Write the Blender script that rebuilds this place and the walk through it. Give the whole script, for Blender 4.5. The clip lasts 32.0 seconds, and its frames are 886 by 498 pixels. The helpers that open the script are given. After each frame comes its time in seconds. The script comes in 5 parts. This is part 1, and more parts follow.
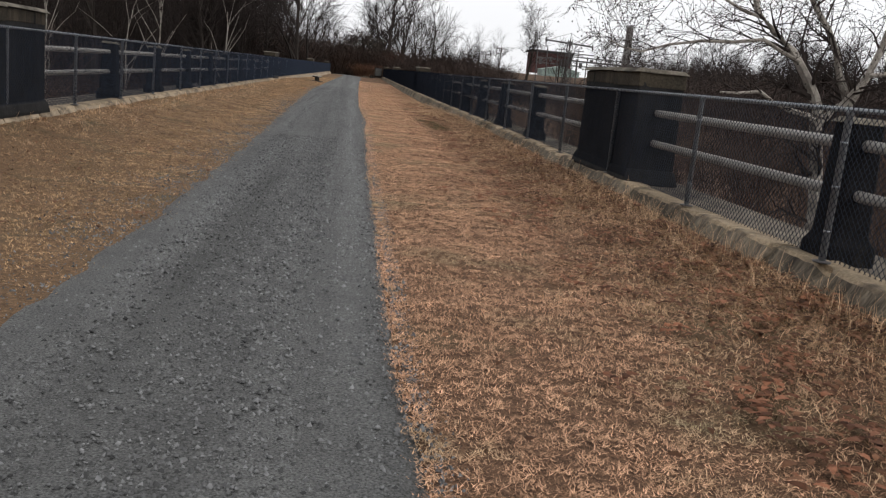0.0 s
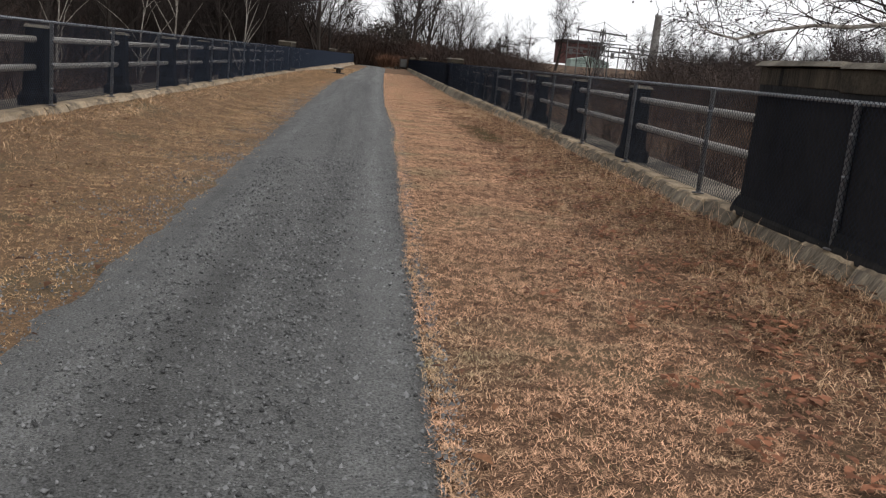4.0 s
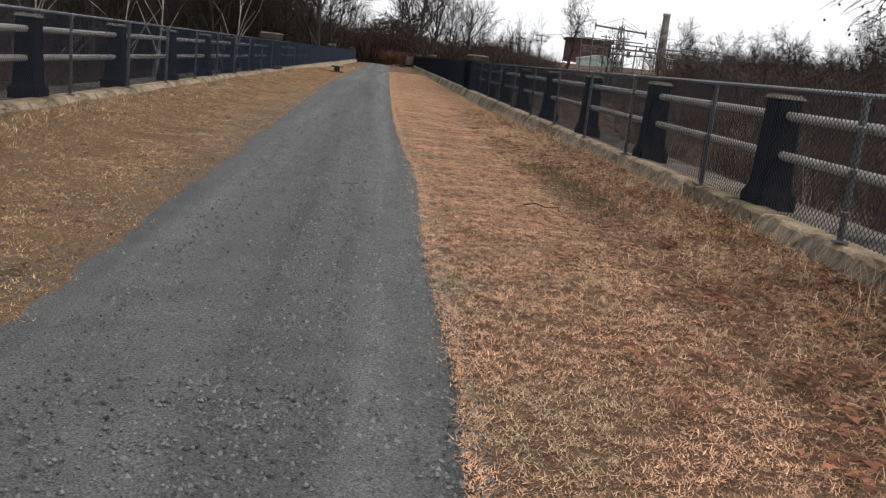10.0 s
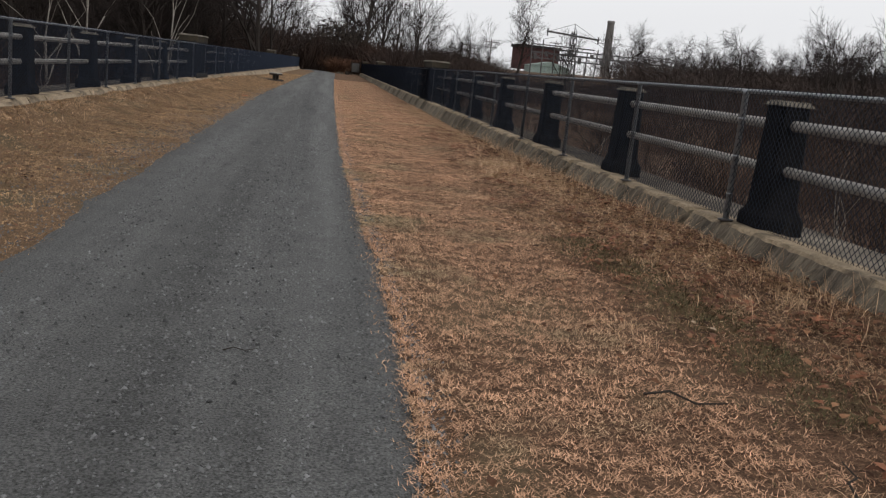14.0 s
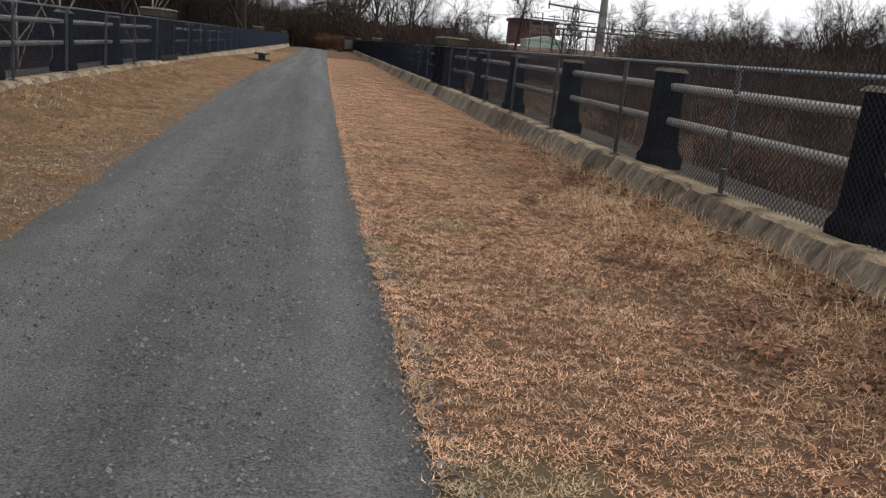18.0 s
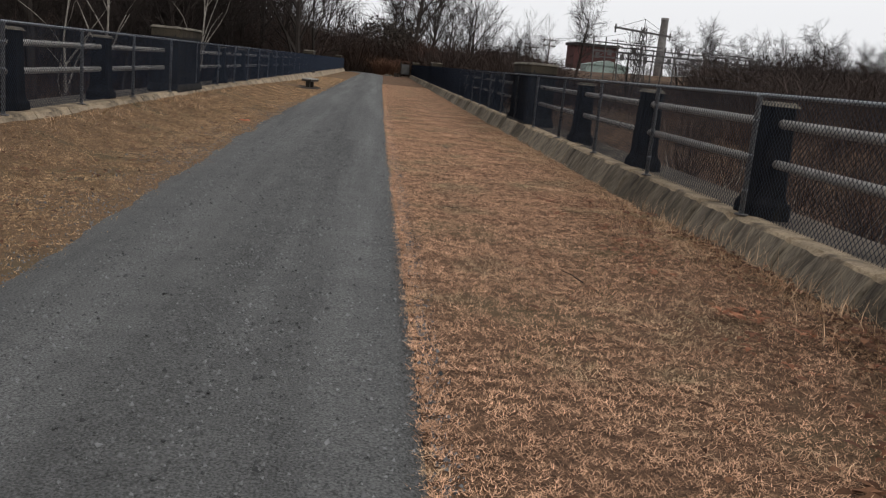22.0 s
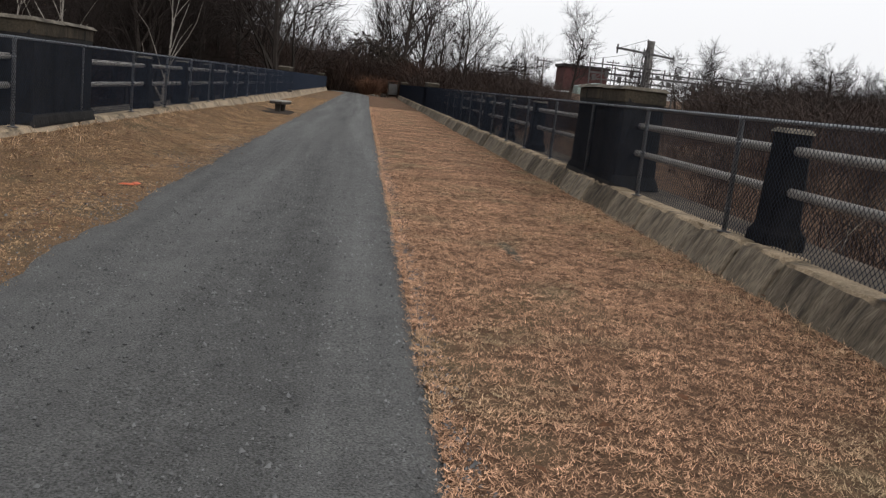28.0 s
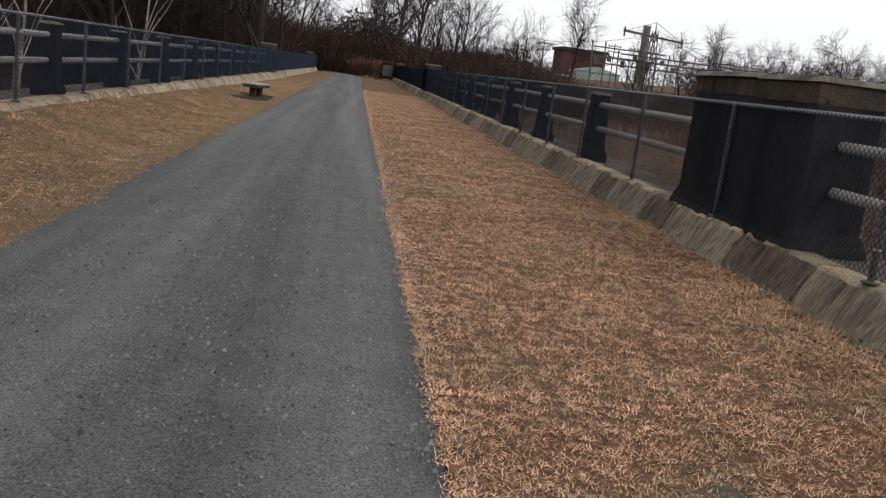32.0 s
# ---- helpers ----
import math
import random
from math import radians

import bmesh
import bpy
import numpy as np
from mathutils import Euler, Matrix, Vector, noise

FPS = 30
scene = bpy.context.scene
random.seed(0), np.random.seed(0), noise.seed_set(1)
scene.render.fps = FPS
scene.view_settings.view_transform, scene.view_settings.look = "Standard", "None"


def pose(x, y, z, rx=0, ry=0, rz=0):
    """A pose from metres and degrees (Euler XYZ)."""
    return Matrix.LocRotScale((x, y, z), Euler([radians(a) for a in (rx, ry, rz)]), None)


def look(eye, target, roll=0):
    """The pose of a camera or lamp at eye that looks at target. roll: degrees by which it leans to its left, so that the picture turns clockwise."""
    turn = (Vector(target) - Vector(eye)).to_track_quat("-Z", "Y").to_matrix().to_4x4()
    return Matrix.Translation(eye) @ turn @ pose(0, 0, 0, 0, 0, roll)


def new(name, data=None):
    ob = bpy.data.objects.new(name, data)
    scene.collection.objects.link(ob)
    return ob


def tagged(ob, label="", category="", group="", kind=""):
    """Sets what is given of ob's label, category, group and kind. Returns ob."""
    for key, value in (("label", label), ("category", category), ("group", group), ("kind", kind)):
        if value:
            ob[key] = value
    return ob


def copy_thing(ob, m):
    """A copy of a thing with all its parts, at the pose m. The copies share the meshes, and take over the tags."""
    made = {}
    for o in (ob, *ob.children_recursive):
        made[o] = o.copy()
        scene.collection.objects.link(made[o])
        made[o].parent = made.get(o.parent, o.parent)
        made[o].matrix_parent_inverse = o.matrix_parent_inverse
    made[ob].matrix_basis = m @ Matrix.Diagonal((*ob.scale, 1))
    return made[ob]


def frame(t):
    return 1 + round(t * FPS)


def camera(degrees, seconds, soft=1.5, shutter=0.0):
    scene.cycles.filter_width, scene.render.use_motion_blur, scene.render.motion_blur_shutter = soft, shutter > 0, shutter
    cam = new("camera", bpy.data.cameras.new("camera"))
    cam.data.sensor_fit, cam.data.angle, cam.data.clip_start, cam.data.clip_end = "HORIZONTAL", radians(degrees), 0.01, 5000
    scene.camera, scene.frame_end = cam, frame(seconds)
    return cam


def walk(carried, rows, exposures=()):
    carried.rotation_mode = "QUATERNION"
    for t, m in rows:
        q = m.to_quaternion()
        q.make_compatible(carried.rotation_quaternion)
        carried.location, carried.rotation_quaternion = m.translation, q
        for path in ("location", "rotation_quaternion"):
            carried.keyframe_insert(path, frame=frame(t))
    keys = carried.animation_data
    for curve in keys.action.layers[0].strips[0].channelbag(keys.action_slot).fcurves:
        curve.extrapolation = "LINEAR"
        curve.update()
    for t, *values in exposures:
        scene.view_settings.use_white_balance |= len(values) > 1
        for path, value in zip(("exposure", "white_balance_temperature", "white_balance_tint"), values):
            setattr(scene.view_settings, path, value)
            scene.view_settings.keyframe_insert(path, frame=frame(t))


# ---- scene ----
cam = camera(52.7, 32.0, soft=1.2)
PATH = [
    (0.0, 0.001, 0.400, 1.609, 79.02, -5.74, -5.57),
    (0.5, -0.020, 1.174, 1.590, 78.14, -5.46, -5.41),
    (1.0, 0.030, 1.942, 1.598, 78.48, -5.71, -6.26),
    (1.5, -0.026, 2.748, 1.607, 79.90, -5.74, -6.40),
    (2.0, -0.009, 3.473, 1.584, 80.18, -5.35, -7.12),
    (2.5, -0.032, 4.229, 1.600, 79.83, -5.47, -3.42),
    (4.5, -0.054, 7.195, 1.659, 78.05, -5.91, -5.03),
    (5.0, -0.071, 7.984, 1.671, 78.14, -5.48, -6.95),
    (5.5, -0.023, 8.781, 1.659, 77.82, -5.57, -4.60),
    (6.0, -0.037, 9.585, 1.605, 78.12, -5.37, -6.28),
    (6.5, 0.005, 10.421, 1.597, 78.42, -5.36, -7.06),
    (7.0, -0.042, 11.273, 1.580, 79.15, -4.96, -5.24),
    (7.5, -0.012, 12.036, 1.565, 79.09, -4.65, -7.34),
    (8.0, -0.035, 12.836, 1.563, 79.43, -4.73, -6.06),
    (8.5, -0.044, 13.631, 1.560, 79.50, -4.50, -7.99),
    (9.0, -0.060, 14.462, 1.574, 78.92, -5.11, -4.07),
    (9.5, -0.085, 15.298, 1.570, 79.33, -5.30, -6.73),
    (10.0, -0.095, 16.101, 1.575, 78.11, -6.06, -3.82),
    (10.5, -0.128, 16.857, 1.586, 78.30, -5.22, -5.19),
    (11.0, -0.086, 17.562, 1.599, 77.94, -5.35, -4.43),
    (11.5, -0.113, 18.287, 1.606, 78.37, -5.08, -6.06),
    (12.0, -0.060, 18.985, 1.602, 77.88, -5.33, -5.87),
    (12.5, -0.075, 19.799, 1.596, 78.59, -5.53, -7.13),
    (13.0, -0.024, 20.611, 1.573, 78.68, -5.83, -7.40),
    (13.5, -0.048, 21.392, 1.547, 79.41, -5.85, -7.21),
    (14.0, -0.012, 22.172, 1.524, 78.91, -5.98, -7.26),
    (14.5, -0.002, 23.002, 1.517, 78.97, -6.08, -5.16),
    (15.0, 0.015, 23.831, 1.526, 80.02, -5.68, -5.89),
    (15.5, 0.022, 24.579, 1.537, 80.39, -5.46, -2.23),
    (17.5, -0.106, 27.462, 1.566, 77.64, -5.62, -6.09),
    (18.0, -0.119, 28.198, 1.561, 77.45, -5.45, -7.80),
    (18.5, -0.073, 28.958, 1.567, 76.32, -5.66, -6.83),
    (19.0, -0.089, 29.780, 1.619, 77.33, -5.08, -6.83),
    (19.5, -0.037, 30.515, 1.598, 77.04, -5.32, -7.13),
    (20.0, -0.035, 31.257, 1.585, 77.03, -5.91, -5.71),
    (20.5, 0.008, 31.975, 1.562, 77.23, -5.39, -6.31),
    (21.0, 0.014, 32.773, 1.576, 77.10, -5.72, -4.74),
    (21.5, -0.009, 33.545, 1.594, 78.20, -5.40, -5.22),
    (22.0, -0.002, 34.344, 1.612, 78.60, -5.54, -4.31),
    (22.5, -0.052, 35.205, 1.603, 78.35, -4.84, -6.59),
    (23.0, -0.039, 36.067, 1.606, 78.06, -5.03, -5.44),
    (23.5, -0.086, 36.878, 1.619, 78.37, -4.76, -8.07),
    (24.0, -0.065, 37.684, 1.609, 78.53, -5.00, -6.39),
    (24.5, -0.096, 38.482, 1.596, 78.52, -4.84, -7.11),
    (25.0, -0.102, 39.223, 1.590, 78.07, -5.27, -5.47),
    (25.5, -0.131, 39.937, 1.592, 78.08, -5.22, -4.32),
    (26.0, -0.098, 40.709, 1.600, 78.34, -5.58, -6.35),
    (26.5, -0.131, 41.490, 1.576, 78.24, -5.85, -4.59),
    (28.5, -0.141, 44.565, 1.612, 80.26, -6.48, -5.75),
    (29.0, -0.172, 45.345, 1.622, 80.02, -5.94, -6.69),
    (29.5, -0.156, 46.129, 1.622, 79.72, -6.52, -4.98),
    (30.0, -0.192, 46.917, 1.618, 79.41, -5.92, -6.26),
    (30.5, -0.155, 47.655, 1.616, 78.76, -6.44, -4.70),
    (31.0, -0.180, 48.458, 1.626, 78.63, -6.52, -5.66),
    (31.5, -0.137, 49.212, 1.603, 78.28, -7.20, -5.58),
    (32.0, -0.157, 50.002, 1.587, 78.87, -7.22, -5.82),
]
walk(cam, [(t, pose(x, y, z, a, b, c)) for t, x, y, z, a, b, c in PATH],
     [(0, 0.0), (1, -0.02), (2, 0.02), (5, 0.15), (7, 0.03), (9, 0.0), (10, 0.25), (11, -0.03), (12, -0.09), (14, -0.25), (15, -0.17), (17, 0.08), (18, 0.11), (19, -0.02), (20, 0.25), (21, 0.25), (22, -0.17), (23, 0.1), (24, -0.12), (25, -0.12), (26, -0.02), (29, -0.08), (30, 0.0), (32, 0.02)])

# ---- light: an overcast winter sky, brighter behind the walker ----
world = bpy.data.worlds.new("overcast_sky")
scene.world = world
world.use_nodes = True
wn, wl = world.node_tree.nodes, world.node_tree.links
sky = wn.new("ShaderNodeTexSky")
sky.sky_type = "NISHITA"
sky.sun_disc = False
sky.sun_elevation = radians(38)
sky.sun_rotation = radians(139)
sky.air_density, sky.dust_density, sky.ozone_density = 1.0, 6.0, 1.0
grey = wn.new("ShaderNodeHueSaturation")
grey.inputs["Saturation"].default_value = 0.12
back = wn["Background"]
back.inputs["Strength"].default_value = 0.16
wl.new(sky.outputs[0], grey.inputs["Color"])
cloud = wn.new("ShaderNodeMix")
cloud.data_type = "RGBA"
cloud.inputs["Factor"].default_value = 0.75
cloud.inputs["B"].default_value = (7.6, 7.65, 7.85, 1)
wl.new(grey.outputs[0], cloud.inputs["A"])
wl.new(cloud.outputs["Result"], back.inputs["Color"])
sun = new("sun", bpy.data.lights.new("sun", "SUN"))
sun.data.energy, sun.data.angle, sun.data.color = 0.75, radians(25), (1.0, 0.96, 0.9)
sun.matrix_world = look((26, -30, 36), (0, 0, 0))


# ---- materials ----
def material(name, base, second=None, scale=4.0, rough=0.9, fine=60.0, fine_amt=0.35, bump=0.3, bump_scale=None,
             metal=0.0, stain=None, stain_scale=0.6, stain_amt=0.5, rand=0.0, island=0.0, stretch=None, streak=0.0, spec=0.08, tracks=()):
    """Two scales of noise between two colours, an optional stain, relief, and a shift from piece to piece."""
    m = bpy.data.materials.new(name)
    m.use_nodes = True
    n, l = m.node_tree.nodes, m.node_tree.links
    shader = n["Principled BSDF"]
    shader.inputs["Roughness"].default_value = rough
    shader.inputs["Metallic"].default_value = metal
    shader.inputs["Specular IOR Level"].default_value = spec
    place = n.new("ShaderNodeTexCoord").outputs["Object"]
    if stretch:
        mp = n.new("ShaderNodeMapping")
        mp.inputs["Scale"].default_value = stretch
        l.new(place, mp.inputs["Vector"])
        place = mp.outputs[0]

    def noise_tex(s, detail=4.0, roughness=0.6):
        t = n.new("ShaderNodeTexNoise")
        t.inputs["Scale"].default_value, t.inputs["Detail"].default_value, t.inputs["Roughness"].default_value = s, detail, roughness
        l.new(place, t.inputs["Vector"])
        return t.outputs["Fac"]

    def spread(fac, a, b):
        r = n.new("ShaderNodeMapRange")
        r.inputs["From Min"].default_value, r.inputs["From Max"].default_value = a, b
        l.new(fac, r.inputs["Value"])
        return r.outputs[0]

    def mix(fac, a, b, blend="MIX"):
        x = n.new("ShaderNodeMix")
        x.data_type, x.blend_type = "RGBA", blend
        for sock, v in ((x.inputs["Factor"], fac), (x.inputs["A"], a), (x.inputs["B"], b)):
            if isinstance(v, (int, float)):
                sock.default_value = v
            elif isinstance(v, tuple):
                sock.default_value = (*v, 1)
            else:
                l.new(v, sock)
        return x.outputs["Result"]

    second = second or tuple(c * 0.6 for c in base)
    col = mix(spread(noise_tex(scale, 5), 0.3, 0.7), base, second)
    f = noise_tex(fine, 3)
    dark = n.new("ShaderNodeMapRange")
    dark.inputs["From Min"].default_value, dark.inputs["From Max"].default_value = 0.3, 0.7
    dark.inputs["To Min"].default_value, dark.inputs["To Max"].default_value = 1 - fine_amt, 1 + fine_amt
    l.new(f, dark.inputs["Value"])
    sc = n.new("ShaderNodeVectorMath")
    sc.operation = "SCALE"
    l.new(col, sc.inputs[0])
    l.new(dark.outputs[0], sc.inputs["Scale"])
    col = sc.outputs[0]
    if stain:
        col = mix(spread(noise_tex(stain_scale, 6, 0.65), 0.62 - stain_amt * 0.3, 0.72 - stain_amt * 0.1), col, stain)
    if streak:
        mp = n.new("ShaderNodeMapping")
        mp.inputs["Scale"].default_value = (2.6, 0.09, 1)
        l.new(place, mp.inputs["Vector"])
        t = n.new("ShaderNodeTexNoise")
        t.inputs["Scale"].default_value, t.inputs["Detail"].default_value = 1.0, 3
        l.new(mp.outputs[0], t.inputs["Vector"])
        r = n.new("ShaderNodeMapRange")
        r.inputs["From Min"].default_value, r.inputs["From Max"].default_value = 0.3, 0.7
        r.inputs["To Min"].default_value, r.inputs["To Max"].default_value = 1 - streak, 1 + streak
        l.new(t.outputs["Fac"], r.inputs["Value"])
        s1 = n.new("ShaderNodeVectorMath")
        s1.operation = "SCALE"
        l.new(col, s1.inputs[0])
        l.new(r.outputs[0], s1.inputs["Scale"])
        col = s1.outputs[0]
    for centre, width, gain in tracks:
        sep = n.new("ShaderNodeSeparateXYZ")
        l.new(place, sep.inputs[0])
        away = n.new("ShaderNodeMath")
        away.operation = "SUBTRACT"
        away.inputs[1].default_value = centre
        l.new(sep.outputs["X"], away.inputs[0])
        size = n.new("ShaderNodeMath")
        size.operation = "ABSOLUTE"
        l.new(away.outputs[0], size.inputs[0])
        wear = n.new("ShaderNodeMapRange")
        wear.interpolation_type = "SMOOTHSTEP"
        wear.inputs["From Min"].default_value, wear.inputs["From Max"].default_value = 0.0, width
        wear.inputs["To Min"].default_value, wear.inputs["To Max"].default_value = gain, 1.0
        l.new(size.outputs[0], wear.inputs["Value"])
        s3 = n.new("ShaderNodeVectorMath")
        s3.operation = "SCALE"
        l.new(col, s3.inputs[0])
        l.new(wear.outputs[0], s3.inputs["Scale"])
        col = s3.outputs[0]
    for amount, source in ((rand, "obj"), (island, "isl")):
        if amount:
            src = n.new("ShaderNodeObjectInfo").outputs["Random"] if source == "obj" else n.new("ShaderNodeNewGeometry").outputs["Random Per Island"]
            r = n.new("ShaderNodeMapRange")
            r.inputs["To Min"].default_value, r.inputs["To Max"].default_value = 1 - amount, 1 + amount
            l.new(src, r.inputs["Value"])
            s2 = n.new("ShaderNodeVectorMath")
            s2.operation = "SCALE"
            l.new(col, s2.inputs[0])
            l.new(r.outputs[0], s2.inputs["Scale"])
            col = s2.outputs[0]
    l.new(col, shader.inputs["Base Color"])
    if bump:
        bp = n.new("ShaderNodeBump")
        bp.inputs["Strength"].default_value, bp.inputs["Distance"].default_value = bump, 0.02
        l.new(noise_tex(bump_scale or fine, 4), bp.inputs["Height"])
        l.new(bp.outputs[0], shader.inputs["Normal"])
    return m


M_GRAVEL = material("gravel_fines", (0.114, 0.1145, 0.112), (0.09, 0.09, 0.089), 2.4, 0.95, 85, 0.6, 0.9, 100, streak=0.2, tracks=((0.05, 0.46, 1.17), (-0.75, 0.5, 0.9), (-1.4, 0.3, 1.15)))
M_STONE = material("gravel_stone", (0.14, 0.141, 0.141), (0.09, 0.09, 0.092), 6, 0.9, 30, 0.2, 0.0, island=0.6, streak=0.15, tracks=((0.05, 0.42, 1.25),))
M_TURF = material("dry_turf", (0.175, 0.102, 0.063), (0.062, 0.038, 0.026), 24, 1.0, 120, 0.6, 1.0, 90, stain=(0.12, 0.092, 0.055), stain_scale=0.5, stain_amt=0.3)
M_TURF_W = material("straw_turf", (0.22, 0.138, 0.08), (0.08, 0.052, 0.033), 30, 1.0, 120, 0.55, 1.0, 90, stain=(0.10, 0.08, 0.05), stain_scale=0.8, stain_amt=0.35)
M_BLADE = material("dry_grass", (0.64, 0.388, 0.245), (0.40, 0.232, 0.145), 9, 1.0, 1.8, 0.25, 0.0, stain=(0.33, 0.272, 0.168), stain_scale=0.7, stain_amt=0.36, island=0.5)
M_BLADE_W = material("straw_grass", (0.56, 0.366, 0.2), (0.24, 0.148, 0.084), 5, 1.0, 1.6, 0.25, 0.0, stain=(0.14, 0.105, 0.056), stain_scale=1.1, stain_amt=0.4, island=0.42)
M_TALL = material("tall_dry_grass", (0.62, 0.43, 0.27), (0.40, 0.255, 0.155), 2, 1.0, 25, 0.15, 0.0, island=0.6)
M_GREEN = material("winter_weed", (0.095, 0.088, 0.046), (0.12, 0.085, 0.045), 3, 0.9, 25, 0.2, 0.0, island=0.45)
M_LEAF = material("dead_leaf", (0.15, 0.072, 0.038), (0.07, 0.036, 0.023), 3, 0.8, 40, 0.2, 0.0, island=0.6)
M_LEAF_RUSSET = material("russet_leaf", (0.21, 0.088, 0.048), (0.085, 0.042, 0.027), 3, 0.8, 40, 0.2, 0.0, island=0.6)
M_LEAF_PALE = material("pale_leaf", (0.46, 0.35, 0.25), (0.3, 0.21, 0.14), 3, 0.8, 40, 0.2, 0.0, island=0.3)
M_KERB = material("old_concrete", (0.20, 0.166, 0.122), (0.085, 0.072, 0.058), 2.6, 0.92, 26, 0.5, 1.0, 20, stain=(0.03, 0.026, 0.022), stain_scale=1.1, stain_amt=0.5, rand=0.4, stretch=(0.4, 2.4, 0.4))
# West kerb: paler than the east one, light on its face put into the colour.
M_KERB_LIT = material("lit_tan_concrete", (0.33, 0.265, 0.19), (0.21, 0.168, 0.122), 1.6, 0.92, 30, 0.25, 0.8, 20, stain=(0.09, 0.072, 0.054), stain_scale=1.8, stain_amt=0.25, rand=0.18)
M_KERB_TOP = material("pale_concrete_top", (0.34, 0.265, 0.18), (0.18, 0.142, 0.10), 3.0, 0.92, 40, 0.3, 0.9, 25, stain=(0.08, 0.066, 0.052), stain_scale=2.2, stain_amt=0.35, rand=0.25)
M_LEDGE = material("ledge_concrete", (0.12, 0.10, 0.08), (0.055, 0.047, 0.039), 1.1, 0.92, 40, 0.3, 0.5, 25, stain=(0.035, 0.029, 0.024), stain_scale=0.5, stain_amt=0.5)
M_LEDGE_PALE = material("pale_ledge_concrete", (0.22, 0.192, 0.155), (0.10, 0.086, 0.07), 1.1, 0.92, 40, 0.3, 0.5, 25, stain=(0.035, 0.03, 0.026), stain_scale=0.6, stain_amt=0.6)
M_BODY = material("viaduct_concrete", (0.06, 0.05, 0.042), (0.03, 0.026, 0.023), 1.0, 0.92, 40, 0.3, 0.5, 25)
M_POST = material("soot_concrete", (0.011, 0.0102, 0.0105), (0.006, 0.006, 0.0064), 2.2, 0.9, 35, 0.3, 0.5, 25, stain=(0.026, 0.023, 0.02), stain_scale=1.4, stain_amt=0.1, rand=0.15)
M_PIER = material("pier_concrete", (0.024, 0.023, 0.023), (0.010, 0.0098, 0.0102), 1.4, 0.9, 30, 0.3, 0.5, 20, stain=(0.006, 0.006, 0.0066), stain_scale=0.9, stain_amt=0.4, stretch=(1, 1, 0.22))
M_CAP = material("cap_concrete", (0.16, 0.142, 0.115), (0.08, 0.071, 0.059), 2.5, 0.9, 35, 0.3, 0.6, 20, stain=(0.04, 0.034, 0.028), stain_scale=1.2, stain_amt=0.4)
M_TANBAND = material("tan_band_concrete", (0.05, 0.041, 0.03), (0.03, 0.026, 0.02), 2.0, 0.9, 30, 0.3, 0.5, 20, stain=(0.014, 0.013, 0.012), stain_scale=1.5, stain_amt=0.35)
M_BAND = material("dripping_concrete", (0.062, 0.05, 0.036), (0.036, 0.03, 0.023), 2.0, 0.9, 30, 0.3, 0.5, 20, stain=(0.006, 0.006, 0.0065), stain_scale=1.6, stain_amt=0.62, stretch=(3.2, 3.2, 0.3))
M_PIPE = material("painted_pipe", (0.30, 0.285, 0.265), (0.2, 0.19, 0.175), 2.5, 0.6, 40, 0.15, 0.2, 30, stain=(0.15, 0.105, 0.075), stain_scale=1.5, stain_amt=0.15, rand=0.15, spec=0.3)
M_GALV = material("galvanised_tube", (0.27, 0.285, 0.30), (0.18, 0.19, 0.205), 4, 0.5, 60, 0.12, 0.1, 40, metal=0.4, spec=0.35)
M_WIRE = material("weathered_wire", (0.018, 0.024, 0.038), (0.011, 0.014, 0.022), 3, 0.85, 50, 0.15, 0.0)
M_BARK = material("grey_bark", (0.04, 0.033, 0.029), (0.024, 0.02, 0.018), 1.5, 0.95, 12, 0.3, 0.5, 15, rand=0.25)
M_TWIG = material("brown_twigs", (0.032, 0.025, 0.022), (0.02, 0.016, 0.015), 0.7, 0.95, 8, 0.2, 0.0, rand=0.25)
M_PALE = material("pale_bark", (0.34, 0.31, 0.275), (0.16, 0.142, 0.122), 1.6, 0.85, 8, 0.25, 0.2, 12, stain=(0.08, 0.066, 0.056), stain_scale=1.2, stain_amt=0.32)
M_BRUSH = material("winter_brush", (0.06, 0.042, 0.034), (0.028, 0.02, 0.018), 0.12, 1.0, 3, 0.25, 0.0, island=0.5, stain=(0.075, 0.036, 0.023), stain_scale=0.1, stain_amt=0.2)
M_BRUSH_NEAR = material("valley_brush", (0.075, 0.053, 0.043), (0.034, 0.025, 0.021), 0.25, 1.0, 3, 0.25, 0.0, island=0.5, stain=(0.11, 0.06, 0.038), stain_scale=0.2, stain_amt=0.3)
M_RUST = material("rust_brush", (0.15, 0.082, 0.05), (0.08, 0.042, 0.029), 0.6, 1.0, 5, 0.25, 0.0, island=0.5)
M_WOODS = material("far_wood", (0.066, 0.049, 0.042), (0.038, 0.029, 0.026), 0.06, 1.0, 2, 0.2, 0.0, island=0.4)
M_EVER = material("evergreen", (0.058, 0.047, 0.039), (0.034, 0.029, 0.025), 0.5, 0.95, 6, 0.3, 0.0, island=0.5)
M_LAND = material("valley_floor", (0.11, 0.07, 0.046), (0.05, 0.034, 0.025), 0.12, 1.0, 1.5, 0.4, 0.4, 2, stain=(0.15, 0.095, 0.056), stain_scale=0.06, stain_amt=0.4)
# The haze of distance is mixed into the ridge's blue-grey.
M_HILL = material("hazed_hill", (0.17, 0.18, 0.21), (0.14, 0.15, 0.175), 0.01, 1.0, 0.2, 0.2, 0.0)
M_BRICK = material("red_brick", (0.085, 0.039, 0.037), (0.055, 0.029, 0.028), 0.6, 0.9, 6, 0.2, 0.2, 8)
M_DARKROOF = material("dark_roof", (0.05, 0.045, 0.045), None, 1, 0.9, 6, 0.2, 0)
